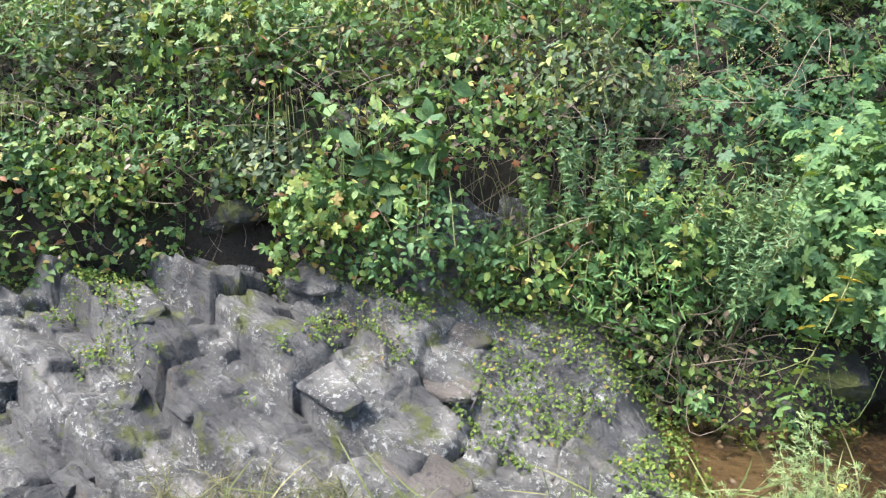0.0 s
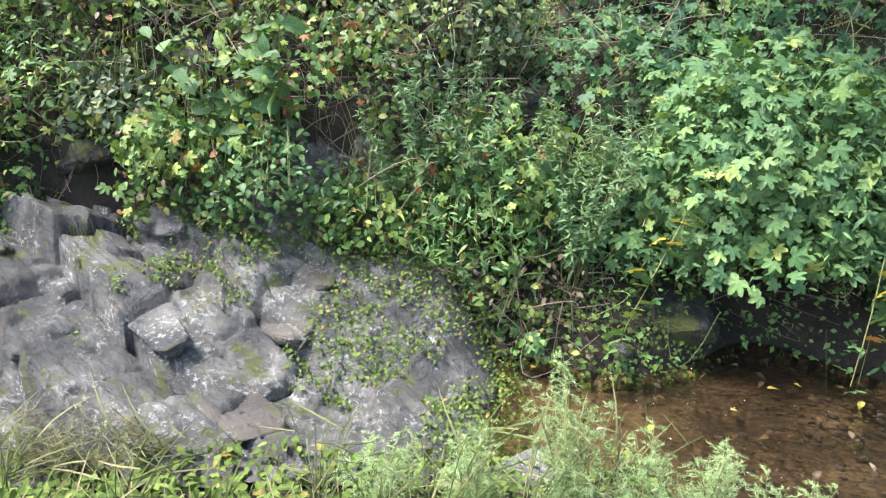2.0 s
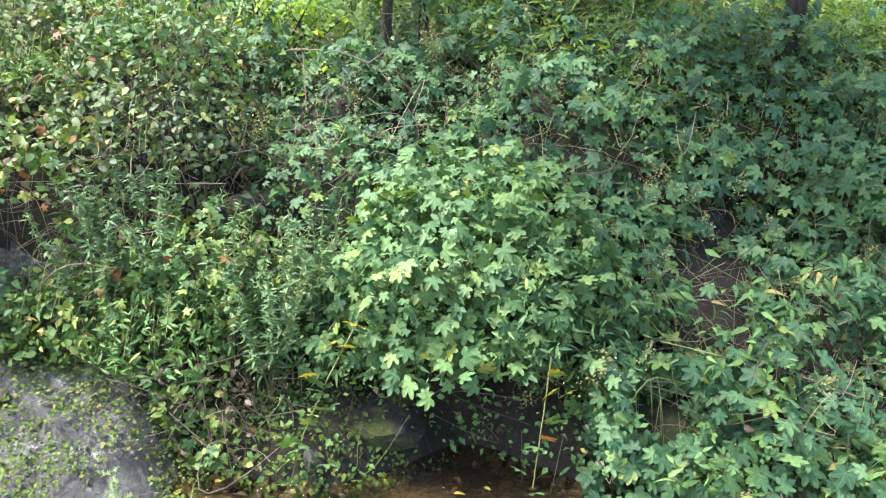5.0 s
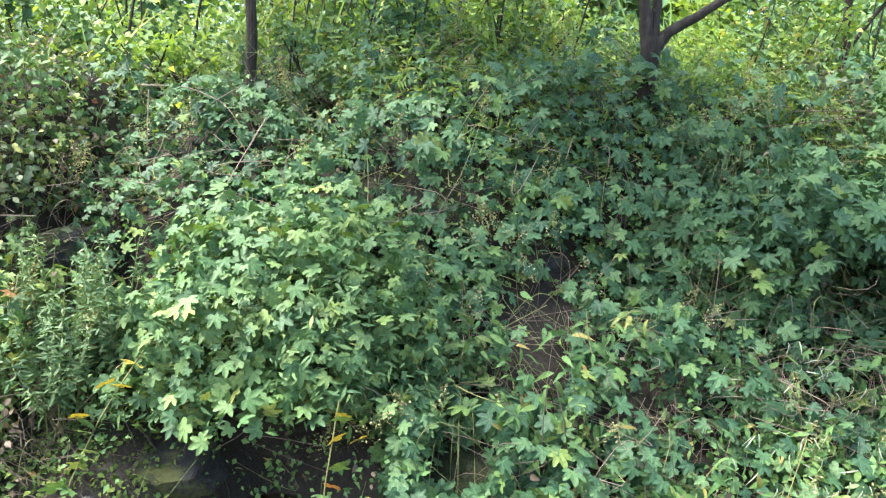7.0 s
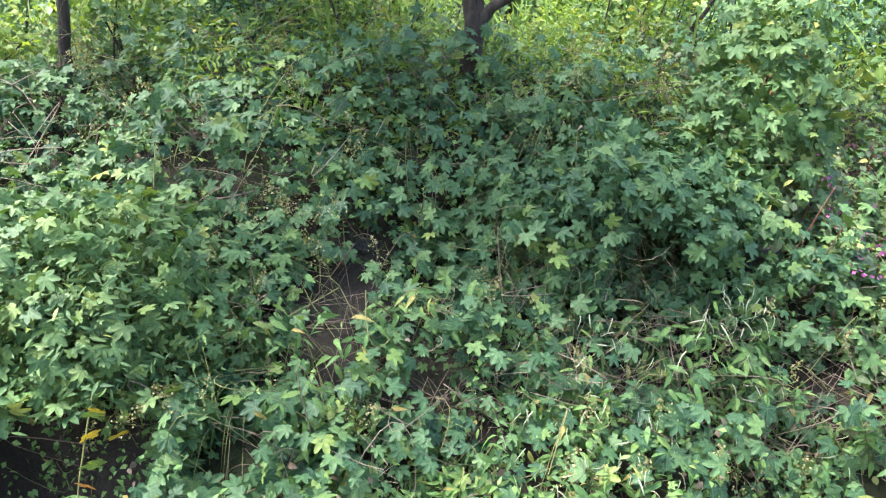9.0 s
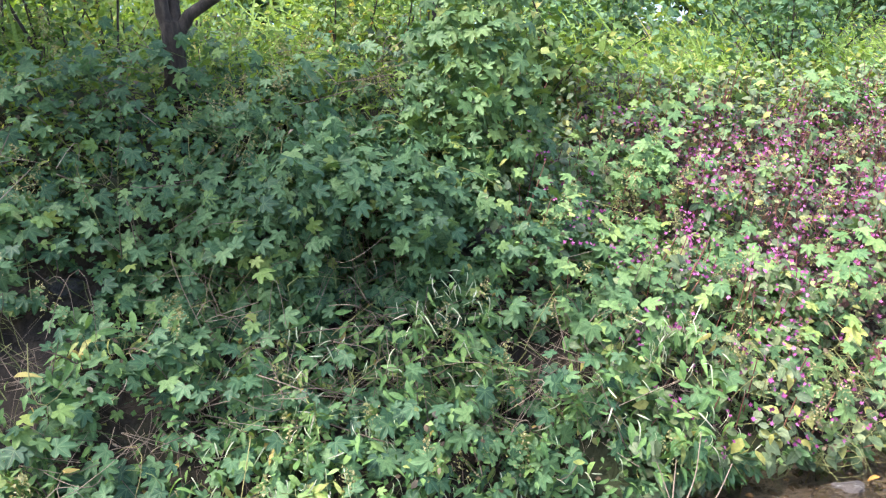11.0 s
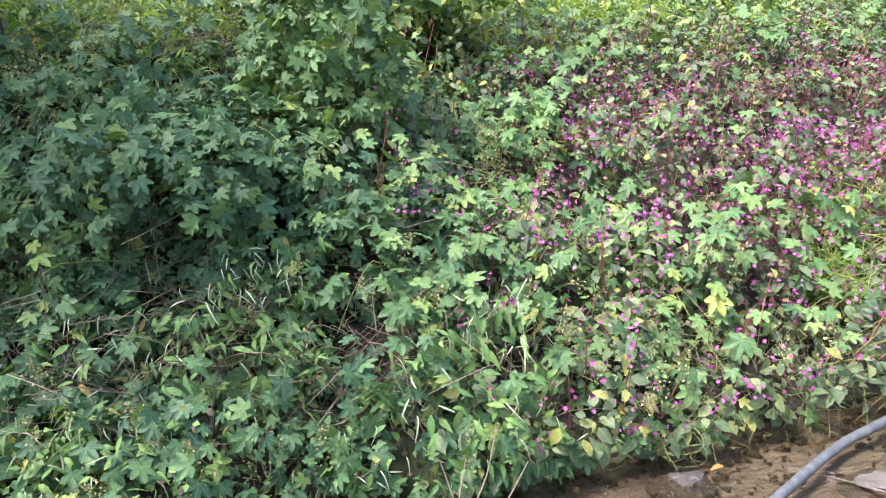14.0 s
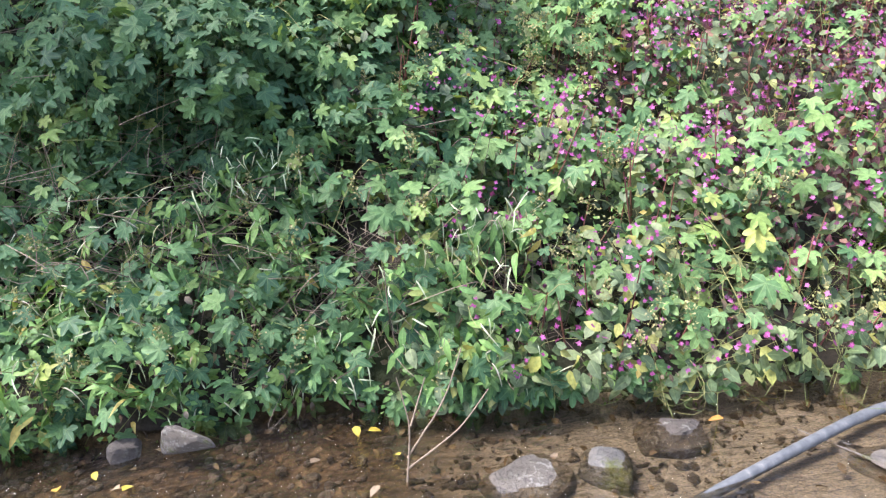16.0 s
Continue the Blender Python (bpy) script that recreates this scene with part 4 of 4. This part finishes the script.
def plume_weed(at, height, spread, stems):
    """Feathery weed: arched stems with drooping side sprays set thick with thread-like leaves."""
    th = thing("feathery_weed", "pale feathery weed with plume-like sprays on the near bank", "weed", at, "near bank weeds")
    b = np.array(at)
    pos, way = [], []
    for k in range(stems):
        lean = rng.normal(0, spread, 3) * np.array([1, .7, 0])
        h = height * rng.uniform(.6, 1.05)
        tt = np.linspace(0, 1, 9)[:, None]
        main = b + rng.normal(0, .03, 3) * np.array([1, 1, 0]) + lean * tt ** 1.6 + np.array([0, 0, h]) * tt
        child("stem", tube_mesh("stem", GREEN_STEM, main[None], [.003], .4), th)
        for j in range(30):
            u = .12 + .88 * (j + rng.random()) / 30
            root = np.array([np.interp(u, tt[:, 0], main[:, c]) for c in range(3)])
            az = rng.uniform(0, 2 * math.pi)
            out = np.array([math.cos(az), math.sin(az), rng.uniform(.2, .8)]) * (.035 + .11 * (1 - u)) * rng.uniform(.6, 1.2)
            w = np.linspace(.1, 1, 24)[:, None]
            pos.append(root + out * w + np.array([0, 0, -.025]) * w ** 2)
            way.append(np.broadcast_to(out, (24, 3)) / np.linalg.norm(out))
    pos, way = np.concatenate(pos), np.concatenate(way)
    child("leaves", leaf_mesh("leaves", PLUME, [leaves(T_FINE, pos, unit(FACE + jitter(len(pos), .6)), way + jitter(len(pos), .45), rng.uniform(.010, .021, len(pos)))]), th, "", "stuff")


for x, y, h, sp, k in ((1.2, 2.0, .66, .10, 10), (1.66, 1.98, .52, .09, 8), (1.4, 1.9, .46, .10, 6), (.85, 2.05, .42, .12, 7), (.55, 2.1, .38, .12, 7), (1.95, 1.9, .40, .10, 5)):
    plume_weed(spot(x, y), h, sp, k)
sprays(3, [spot(-.45, 3.70), spot(-.08, 3.72), spot(-.25, 3.66)], .82, .17, 12, T_OVAL, HOP_LIGHT, (.12, .18), "broadleaf_shrub", "shrub with large pointed pale green leaves", "shrub", group="broadleaf shrubs")
knot = [spot(3.6 + .29 * i + rs.uniform(-.1, .1), float(far_edge(np.array(3.6 + .29 * i))) + rs.uniform(.0, .35)) for i in range(11)]
sprays(7, knot, .40, .2, 13, T_KNOT, PERSI, (.06, .11), "knotweed", "knotweed with long leaves and drooping white flower spikes", "weed", group="knotweed at the water")
p, nr = bank_points(1500, 3.4, 6.9, .0, .8, .6, 12.0)
q = lift(p, nr, .1, .42, 7)
stuff("knotweed_leaves", leaf_mesh("knotweed_leaves", PERSI, [leaves(T_KNOT, q, facing(nr, .5), tips(len(q), .6), rng.uniform(.05, .10, len(q)))]), "long drooping knotweed leaves along the water", "weed leaves")
p, nr = bank_points(430, 4.4, 6.9, .0, .7, .3, 13.0)
q = lift(p, nr, .3, .5, 7)
stuff("flower_spikes", leaf_mesh("flower_spikes", SPIKE, [leaves(T_SPIKE, q, np.array([0, -.8, .6]) + jitter(len(q), .4), np.stack([rng.normal(0, .5, len(q)), rng.normal(-.4, .3, len(q)), rng.normal(-.5, .6, len(q))], 1), rng.uniform(.035, .075, len(q)))]), "small drooping white flower spikes", "flowers")

# balsam with magenta flowers
p, nr = bank_points(12000, 6.2, 12.5, -.03, 3.4, .5, 3.0)
q = lift(p, nr, .08, .36, 4)
stuff("balsam_leaves", leaf_mesh("balsam_leaves", IMPAT, [leaves(T_OVAL, q, facing(nr, .45), tips(len(q)), rng.uniform(.035, .085, len(q)))]), "dark green balsam leaves on the sloping bank", "leaves")
p, nr = bank_points(2600, 6.4, 11.0, -.05, .8, .2, 3.5)
q = lift(p, nr, .05, .3, 4)
stuff("edge_leaves", leaf_mesh("edge_leaves", IMPAT, [leaves(T_OVAL, q, facing(nr, .5), tips(len(q)), rng.uniform(.035, .08, len(q)))]), "dark leaves hanging over the water's edge", "leaves")
p, nr = bank_points(2400, 6.3, 13.0, .1, 3.8, .85, 5.0, 2.2)
few = (p[:, 0] > 7.9) & (p[:, 0] < 11.0) & (p[:, 1] - far_edge(p[:, 0]) > .9) & (p[:, 1] - far_edge(p[:, 0]) < 2.3) & (rng.random(len(p)) < .75)
p, nr = p[~few], nr[~few]
q = lift(p, nr, .2, .42, 6)
stuff("balsam_hop_leaves", leaf_mesh("balsam_hop_leaves", HOP_LIGHT, [leaves(T_HOP, q, facing(nr, .35), tips(len(q)), rng.uniform(.05, .085, len(q)))]), "pale lobed leaves above the flowers", "leaves")
p, nr = bank_points(1100, 6.4, 8.1, .5, 2.6, .3, 51.0)
q = lift(p, nr, .08, .42, 6)
stuff("slope_hop_leaves", leaf_mesh("slope_hop_leaves", HOP_LIGHT, [leaves(T_HOP, q, facing(nr, .4), tips(len(q)), rng.uniform(.035, .075, len(q)))]), "pale lobed vine leaves on the slope before the flowers", "vine leaves")
flower_me = raw_mesh("flower", T_FLOWER[0], T_FLOWER[1], PETAL, T_FLOWER[2])
beds = thing("balsam", "balsam plants with magenta flowers on red stems", "flowers", spot(7.6, 3.2))
p, nr = bank_points(300, 6.6, 9.2, .0, 1.3, .5, 8.0, 3.0)
q = lift(p, nr, .34, .44, 4)
for a in q:
    ob = new("flower", flower_me)
    ob.parent = beds
    ob.matrix_parent_inverse = Matrix.Translation(beds.location).inverted()
    ob.matrix_basis = pose(*a, rng.uniform(30, 80), rng.uniform(-40, 40), rng.uniform(-60, 60)) @ Matrix.Scale(rng.uniform(.010, .017), 4)
p, nr = bank_points(3000, 7.9, 12.0, .9, 2.6, .75, 8.5, 2.6)
q = lift(p, nr, .22, .40, 4)
p2, nr2 = bank_points(2000, 6.5, 10.0, .0, 1.6, .5, 9.5, 3.4)
q = np.concatenate([q, lift(p2, nr2, .33, .44, 4)])
child("flower_rest", leaf_mesh("flower_rest", PETAL, [leaves(T_FLOWER, q, np.array([0, -.7, .5]) + jitter(len(q), .5), tips(len(q)), rng.uniform(.009, .018, len(q)))]), beds, "", "stuff")
p, nr = bank_points(6500, 7.5, 12.0, .3, 2.6, .6, 8.5, 2.6)
q = lift(p, nr, .05, .32, 4)
child("red_foliage", leaf_mesh("red_foliage", RED_LEAF, [leaves(T_PLAIN, q, facing(nr, .6), tips(len(q)), rng.uniform(.03, .06, len(q)))]), beds, "dull purple-red lower leaves", "stuff")
p, nr = bank_points(1200, 6.4, 12.5, .05, 3.2, .3, 8.0)
tt = np.linspace(0, 1, 5)[None, :, None]
top = lift(p, nr, .25, .42, 4) + rng.normal(0, .06, p.shape)
child("stem_tangle", tube_mesh("stem_tangle", RED_STEM, p[:, None] * (1 - tt) + top[:, None] * tt, np.full(len(p), .0045), .6), beds, "reddish stems", "stuff")


# dry stalks and tangled stems
def tangle(name, n, x0, x1, d0, d1, material, label, length=(.12, .4), high=.3, r=.003, seed=3.0, gaps=.5):
    p, nr = bank_points(n, x0, x1, d0, d1, gaps, seed)
    k = len(p)
    a = lift(p, nr, .05, high, seed)
    d = rng.normal(0, 1, (k, 3)) * np.array([1, .4, .5])
    d = unit(d) * rng.uniform(*length, (k, 1))
    tt = np.linspace(-.5, .5, 7)[None, :, None]
    sag = rng.normal(0, .15, (k, 1, 3)) * (1 - 4 * tt ** 2)
    return stuff(name, tube_mesh(name, material, a[:, None] + d[:, None] * tt + sag, rng.uniform(.5, 1.4, k) * r, .6), label, "stems")


p, nr = bank_points(4200, -3.2, 1.5, .0, 1.6, .7, 15.0, 2.5)
q = lift(p, nr, .1, .44, 2)
stuff("withered_leaves", leaf_mesh("withered_leaves", DRYLEAF, [leaves(T_OVAL, q, facing(nr, .8), tips(len(q), 1), rng.uniform(.02, .045, len(q)))]), "withered brown leaves among the bank vines", "dry leaves")
p, nr = bank_points(1500, 2.5, 8.0, .0, 1.8, 1.2, 16.0, 2.5)
q = lift(p, nr, .05, .34, 1)
stuff("withered_vines", leaf_mesh("withered_vines", DRYLEAF, [leaves(T_OVAL, q, facing(nr, .8), tips(len(q), 1), rng.uniform(.02, .045, len(q)))]), "withered brown leaves hanging among the vines", "dry leaves")
tangle("dry_stems", 1500, -3.2, 1.5, .05, 1.6, DRY_STEM, "tangled brown dry stems hanging on the bank", r=.0022)
tangle("dry_twigs", 600, 1.5, 7.0, .1, 2.8, DRY_STEM, "brown dry stems tangled among the vines", r=.0025, seed=5.0)
tangle("straw_stems", 350, 6.8, 11.0, .0, 2.0, GREEN_STEM, "yellowish straw stems among the flowers", r=.0018, seed=6.0)
tangle("vine_stems", 700, 1.3, 7.0, .05, 2.6, GREEN_STEM, "thin green climbing stems", r=.002, seed=7.0, high=.4)


tangle("dead_vines", 200, 4.6, 5.7, .3, 1.3, DRY_STEM, "grey-brown dead vines hanging in the shaded hollow", (.15, .4), .5, .002, 21.0, .0)
tangle("dead_brush", 120, 3.4, 4.6, .15, .9, DRY_STEM, "dead brown stems showing between the vines", (.1, .3), .22, .002, 22.0, .0)
tangle("dead_undergrowth", 180, 5.6, 6.9, .1, .7, DRY_STEM, "dead brown stems under the leaves by the water", (.1, .25), .2, .002, 23.0, .0)
tangle("dry_straw", 300, 7.2, 9.2, -.12, .45, GREEN_STEM, "bleached straw matted at the water's edge", (.08, .25), .12, .0016, 24.0, .0)


def branch_thing(name, label, paths, radius, material=DRY_STEM):
    th = thing(name, label, "branch", paths[0][0])
    for q in paths:
        v, f = limb(q, radius, radius * .5, 6)
        child("twig", raw_mesh("twig", v, f, material), th)


branch_thing("fallen_branch", "pale dead branch lying on the bank top", [[(1.45, 4.75, 1.84), (1.75, 4.7, 1.84), (2.0, 4.6, 1.74), (2.12, 4.5, 1.58)], [(1.95, 4.6, 1.75), (2.1, 4.7, 1.86)], [(1.55, 4.6, 1.8), (1.57, 4.45, 1.45)]], .005)
branch_thing("dry_stalk", "dry branching stalk standing in the stream", [[(6.15, 2.0, -.46), (6.2, 2.05, -.25), (6.18, 2.1, -.08)], [(6.17, 2.03, -.36), (6.33, 2.05, -.18), (6.42, 2.1, -.02)], [(6.2, 2.05, -.25), (6.28, 2.1, -.1)], [(6.16, 2.02, -.4), (6.36, 1.98, -.26), (6.48, 2.0, -.14)]], .004)
branch_thing("dark_stalk", "thin dark upright stalk beside the pool", [[(1.28, 3.35, -.15), (1.27, 3.36, .2), (1.3, 3.38, .62)]], .006, BARK)
branch_thing("pale_stalk", "thin pale dead stalk leaning by the pool", [[(1.17, 3.2, -.2), (1.14, 3.25, .1), (1.1, 3.3, .4)]], .005)

# near bank: grass, long stalks
n = 950
gx = rng.uniform(-2.6, 1.5, n)
gy = near_edge(gx) + rng.uniform(-.75, .35, n) - .15 * np.clip(gx, 0, 2)
keep = (wobble(gx, gy, 3.0, 2) > -.35) & (gy < 2.35)
gx, gy = gx[keep], gy[keep]
n = len(gx)
g = np.stack([gx, gy, land(gx, gy) - .01], 1)
gd = np.stack([rng.normal(0, .5, n), rng.normal(0, .4, n), rng.uniform(.5, 1.2, n)], 1)
stuff("grass", leaf_mesh("grass", GRASS, [leaves(T_BLADE, g, np.stack([gd[:, 0] * .3, -np.ones(n), np.full(n, .4)], 1) + jitter(n, .3), gd, rng.uniform(.08, .22, n))]), "yellow-green grass tufts on the near bank", "grass")
n = 5200
gx = rng.uniform(-2.6, 1.6, n)
gy = rng.uniform(1.5, 2.45, n)
keep = wobble(gx, gy, 3.2, 6) > -.5
gx, gy = gx[keep], gy[keep]
g = np.stack([gx, gy, land(gx, gy) + rng.uniform(.01, .12, len(gx))], 1)
stuff("near_herbs", leaf_mesh("near_herbs", MOSS, [leaves(T_OVAL, g, np.array([0, -.2, 1]) + jitter(len(g), .5), tips(len(g), 0), rng.uniform(.025, .055, len(g)))]), "low green herbs on the near bank", "herbs")
p, nr = bank_points(2200, .7, 2.1, -.05, .5, .3, 41.0)
q = lift(p, nr, .01, .12, 3)
stuff("pool_herbs", leaf_mesh("pool_herbs", MOSS, [leaves(T_PLAIN, q, facing(nr, .5), tips(len(q), .1), rng.uniform(.014, .04, len(q)))]), "mossy herbs on the bank above the pool", "herbs")
# herbs and moss in the cracks of the outcrop
n = 26000
hx, hy = rng.uniform(-2.9, 1.15, n), rng.uniform(2.35, 3.95, n)
keep = (wobble(hx, hy, 4.2, 3) > .5 - 1.1 * smooth(-.5, .7, hx + .8 * (hy - 3.2)) - .8 * smooth(3.4, 3.8, hy + .12 * np.abs(hx + 1.1))) & (hy > 2.4)
hx, hy = hx[keep], hy[keep]
h = np.stack([hx, hy, shelf_height(hx, hy) + rng.uniform(.005, .07, len(hx))], 1)
stuff("outcrop_herbs", leaf_mesh("outcrop_herbs", MOSS, [leaves(T_PLAIN, h, np.array([0, -.3, 1]) + jitter(len(h), .5), tips(len(h), 0), rng.uniform(.010, .028, len(h)))]), "low green herbs growing in the rock cracks", "herbs")


def tall_grass(name, roots, label, height):
    th = thing(name, label, "grass", roots[0])
    for b in roots:
        k = 7
        tt = np.linspace(0, 1, 8)[None, :, None]
        foot = np.array(b) + rng.normal(0, .02, (k, 3))
        top = foot + np.stack([rng.normal(.08, .14, k), rng.normal(0, .08, k), rng.uniform(.6, 1, k) * height], 1)
        child("stalk", tube_mesh("stalk", GREEN_STEM, foot[:, None] * (1 - tt) + top[:, None] * tt + np.array([0, 0, .05]) * np.sin(tt * np.pi), np.full(k, .0028), .4), th)
        u = rng.uniform(.3, .9, k * 3)
        i = np.repeat(np.arange(k), 3)
        pos = foot[i] * (1 - u[:, None]) + top[i] * u[:, None]
        child("blades", leaf_mesh("blades", GRASS, [leaves(T_BLADE, pos, np.array([0, -.8, .5]) + jitter(len(pos), .3), np.stack([rng.normal(0, 1, len(pos)), rng.normal(0, .3, len(pos)), rng.uniform(0, .8, len(pos))], 1), rng.uniform(.1, .22, len(pos)))]), th)


sprays(6, [spot(-.85, 2.42, .03), spot(-.62, 2.36, .03), spot(-1.1, 2.46, .03), spot(-.4, 2.4, .03)], .26, .14, 60, T_BLADE, DRY_GRASS, (.06, .14), "grass_tuft", "drooping yellow-green grass tuft below the rocks", "grass", group="grass tufts by the rocks")
for b in ((.75, 1.95), (1.0, 1.85), (.35, 1.9), (-.3, 1.95), (-.8, 2.05), (1.25, 1.95)):
    tall_grass("tall_grass", [spot(*b)], "slender grass stalks at the edge of the near bank", .5)

# floating and fallen leaves
leaf_me = raw_mesh("fallen_leaf", T_OVAL[0], T_OVAL[1], YELLOW, T_OVAL[2])
dry_me = raw_mesh("fallen_dry_leaf", T_OVAL[0], T_OVAL[1], DRYLEAF, T_OVAL[2])
for i in range(34):
    x = [1.2, 1.33, 1.05, 2.05, 2.45, 2.3, 2.7, 3.0, 5.15, 6.0, 6.05, 6.15][i] if i < 12 else rs.uniform(1.1, 7.5)
    y = [3.1, 3.15, 3.0, 2.75, 3.0, 2.95, 2.85, 2.7, 2.25, 2.4, 2.35, 2.15][i] if i < 12 else float(near_edge(np.array(x))) + rs.uniform(.3, 1.3)
    yellow = i < 12 or i % 3 == 0
    ob = new("fallen_leaf", leaf_me if yellow else dry_me)
    ob.matrix_world = pose(x, y, float(water_level(x)) + .014, rs.uniform(-8, 8), rs.uniform(-10, 10), rs.uniform(0, 360)) @ Matrix.Scale(rs.uniform(.035, .06), 4)
    tagged(ob, "yellow fallen leaf floating on the water" if yellow else "brown dry leaf lying in the stream", "leaf", "leaves in the stream")

n = 1100
lx = rng.uniform(1.0, 9.0, n)
ly = far_edge(lx) - .02 - 1.1 * rng.random(n) ** 1.8
lp = np.stack([lx, ly, np.maximum(land(lx, ly), water_level(lx) - .03) + .02], 1)
stuff("leaf_litter", leaf_mesh("leaf_litter", DRYLEAF, [leaves(T_OVAL, lp, np.array([0, 0, 1.0]) + jitter(n, .35), jitter(n, 1), rng.uniform(.012, .045, n))]), "brown leaf litter along the water's edge", "leaf litter")

# ---- meadow and woods behind ----
p, nr = bank_points(6500, 2.6, 7.2, 1.55, 2.9, .2, 31.0)
p[:, 2] += rng.random(len(p)) * (.3 + .3 * np.clip(wobble(p[:, 0], p[:, 1], 2.2, 4), -.5, 1))
stuff("bank_top_herbs", leaf_mesh("bank_top_herbs", MEADOW, [leaves(T_LANCE, p, facing(nr, .6), tips(len(p), .1), rng.uniform(.04, .10, len(p)))]), "yellow-green tall herbs along the top of the bank", "herbs")
sprays(16, [spot(8.7, 2.6), spot(8.95, 2.8), spot(9.25, 2.65), spot(8.5, 2.45)], .34, .14, 26, T_BLADE, MEADOW, (.10, .2), "grass_tuft", "yellow-green grass tuft beside the flowers", "grass", group="grass tufts by the flowers")
p, nr = bank_points(5000, 6.6, 12.5, 2.5, 4.6, .1, 33.0)
p[:, 2] += rng.random(len(p)) * (.25 + .25 * np.clip(wobble(p[:, 0], p[:, 1], 2.2, 7), -.5, 1))
stuff("slope_herbs", leaf_mesh("slope_herbs", MEADOW, [leaves(T_LANCE, p, facing(nr, .6), tips(len(p), .1), rng.uniform(.05, .12, len(p)))]), "yellow-green herbs above the flower slope", "herbs")
n = 20000
mx_ = rng.uniform(-6, 18, n)
my = 5.2 + 9.0 * rng.random(n) ** 1.3
hgt = rng.random(n) * (.45 + .45 * np.clip(wobble(mx_, my, 1.4, 3), -.6, 1)) + .03
m_p = np.stack([mx_, my, land(mx_, my) + hgt], 1)
half = int(n * .8)
stuff("meadow_herbs", leaf_mesh("meadow_herbs", MEADOW, [leaves(T_PLAIN, m_p[:half], np.array([0, -.4, .7]) + jitter(half, .6), tips(half, .3), rng.uniform(.04, .09, half)),
                                                        leaves(T_BLADE, m_p[half:] - np.array([0, 0, .2]), np.array([0, -1, .4]) + jitter(n - half, .3), np.array([0, 0, 1.0]) + jitter(n - half, .35), rng.uniform(.35, .8, n - half))]),
      "bright yellow-green sunlit tall herbs behind the bank", "meadow")


def bush(at, r, n, material, label, size):
    th = thing("bush", label, "bush", at, "bushes behind the bank")
    c = np.array(at) + np.array([0, 0, r * .8]) + rng.normal(0, .45, (18, 3)) * r
    i = rng.integers(0, 18, n)
    pos = c[i] + rng.normal(0, .22, (n, 3)) * r
    pos[:, 2] = np.maximum(pos[:, 2], land(pos[:, 0], pos[:, 1]))
    child("leaves", leaf_mesh("leaves", material, [leaves(T_PLAIN, pos, np.array([0, -.3, .8]) + jitter(n, .5), tips(n, .4), rng.uniform(*size, n))]), th, "", "stuff")
    tt = np.linspace(0, 1, 6)[None, :, None]
    foot = np.array(at) + rng.normal(0, .1, (18, 3)) * np.array([1, 1, 0])
    child("stem_tangle", tube_mesh("stem_tangle", BARK, foot[:, None] * (1 - tt) + c[:, None] * tt, np.full(18, .012), .4), th, "", "stuff")


for i in range(22):
    x, y = -1.0 + .42 * i + rs.uniform(-.2, .2), 5.5 + rs.uniform(-.2, .9)
    if abs(x - 4.95) < .4 or abs(x - 2.25) < .3:
        y += 1.0
    bush(spot(x, y), rs.uniform(.28, .5), 650, (HOP, MEADOW, SMALL, MEADOW, HOP_LIGHT)[i % 5], "small shrub on top of the bank", (.04, .08))
for x, y, r, m in ((0.2, 6.2, .55, HOP), (3.4, 6.4, .4, MEADOW), (6.2, 6.6, .5, MEADOW), (7.6, 5.3, .5, SMALL), (9.6, 7.2, .8, HOP), (11.5, 6.2, .9, HOP), (13.2, 7.0, 1.2, HOP), (8.4, 8.6, .9, HOP_LIGHT), (-2.2, 6.0, .6, HOP),
                   (1.8, 9.5, 1.1, MEADOW), (-.4, 8.4, 1.2, MEADOW), (2.6, 8.2, 1.2, HOP_LIGHT), (3.9, 8.0, 1.1, MEADOW), (5.0, 10, 1.2, MEADOW), (11.5, 10, 1.4, HOP_LIGHT), (15.5, 9.5, 1.6, HOP)):
    bush(spot(x, y), r, int(1100 * r + 350), m, "leafy bush behind the bank", (.06, .12))
for i in range(26):
    x, y = -10 + 1.6 * i + rs.uniform(-.5, .5), 14.5 + rs.uniform(0, 5)
    bush(spot(x, y), rs.uniform(1.5, 2.4), 900, (HOP_LIGHT, MEADOW, HOP)[i % 3], "far leafy bush at the edge of the meadow", (.26, .46))
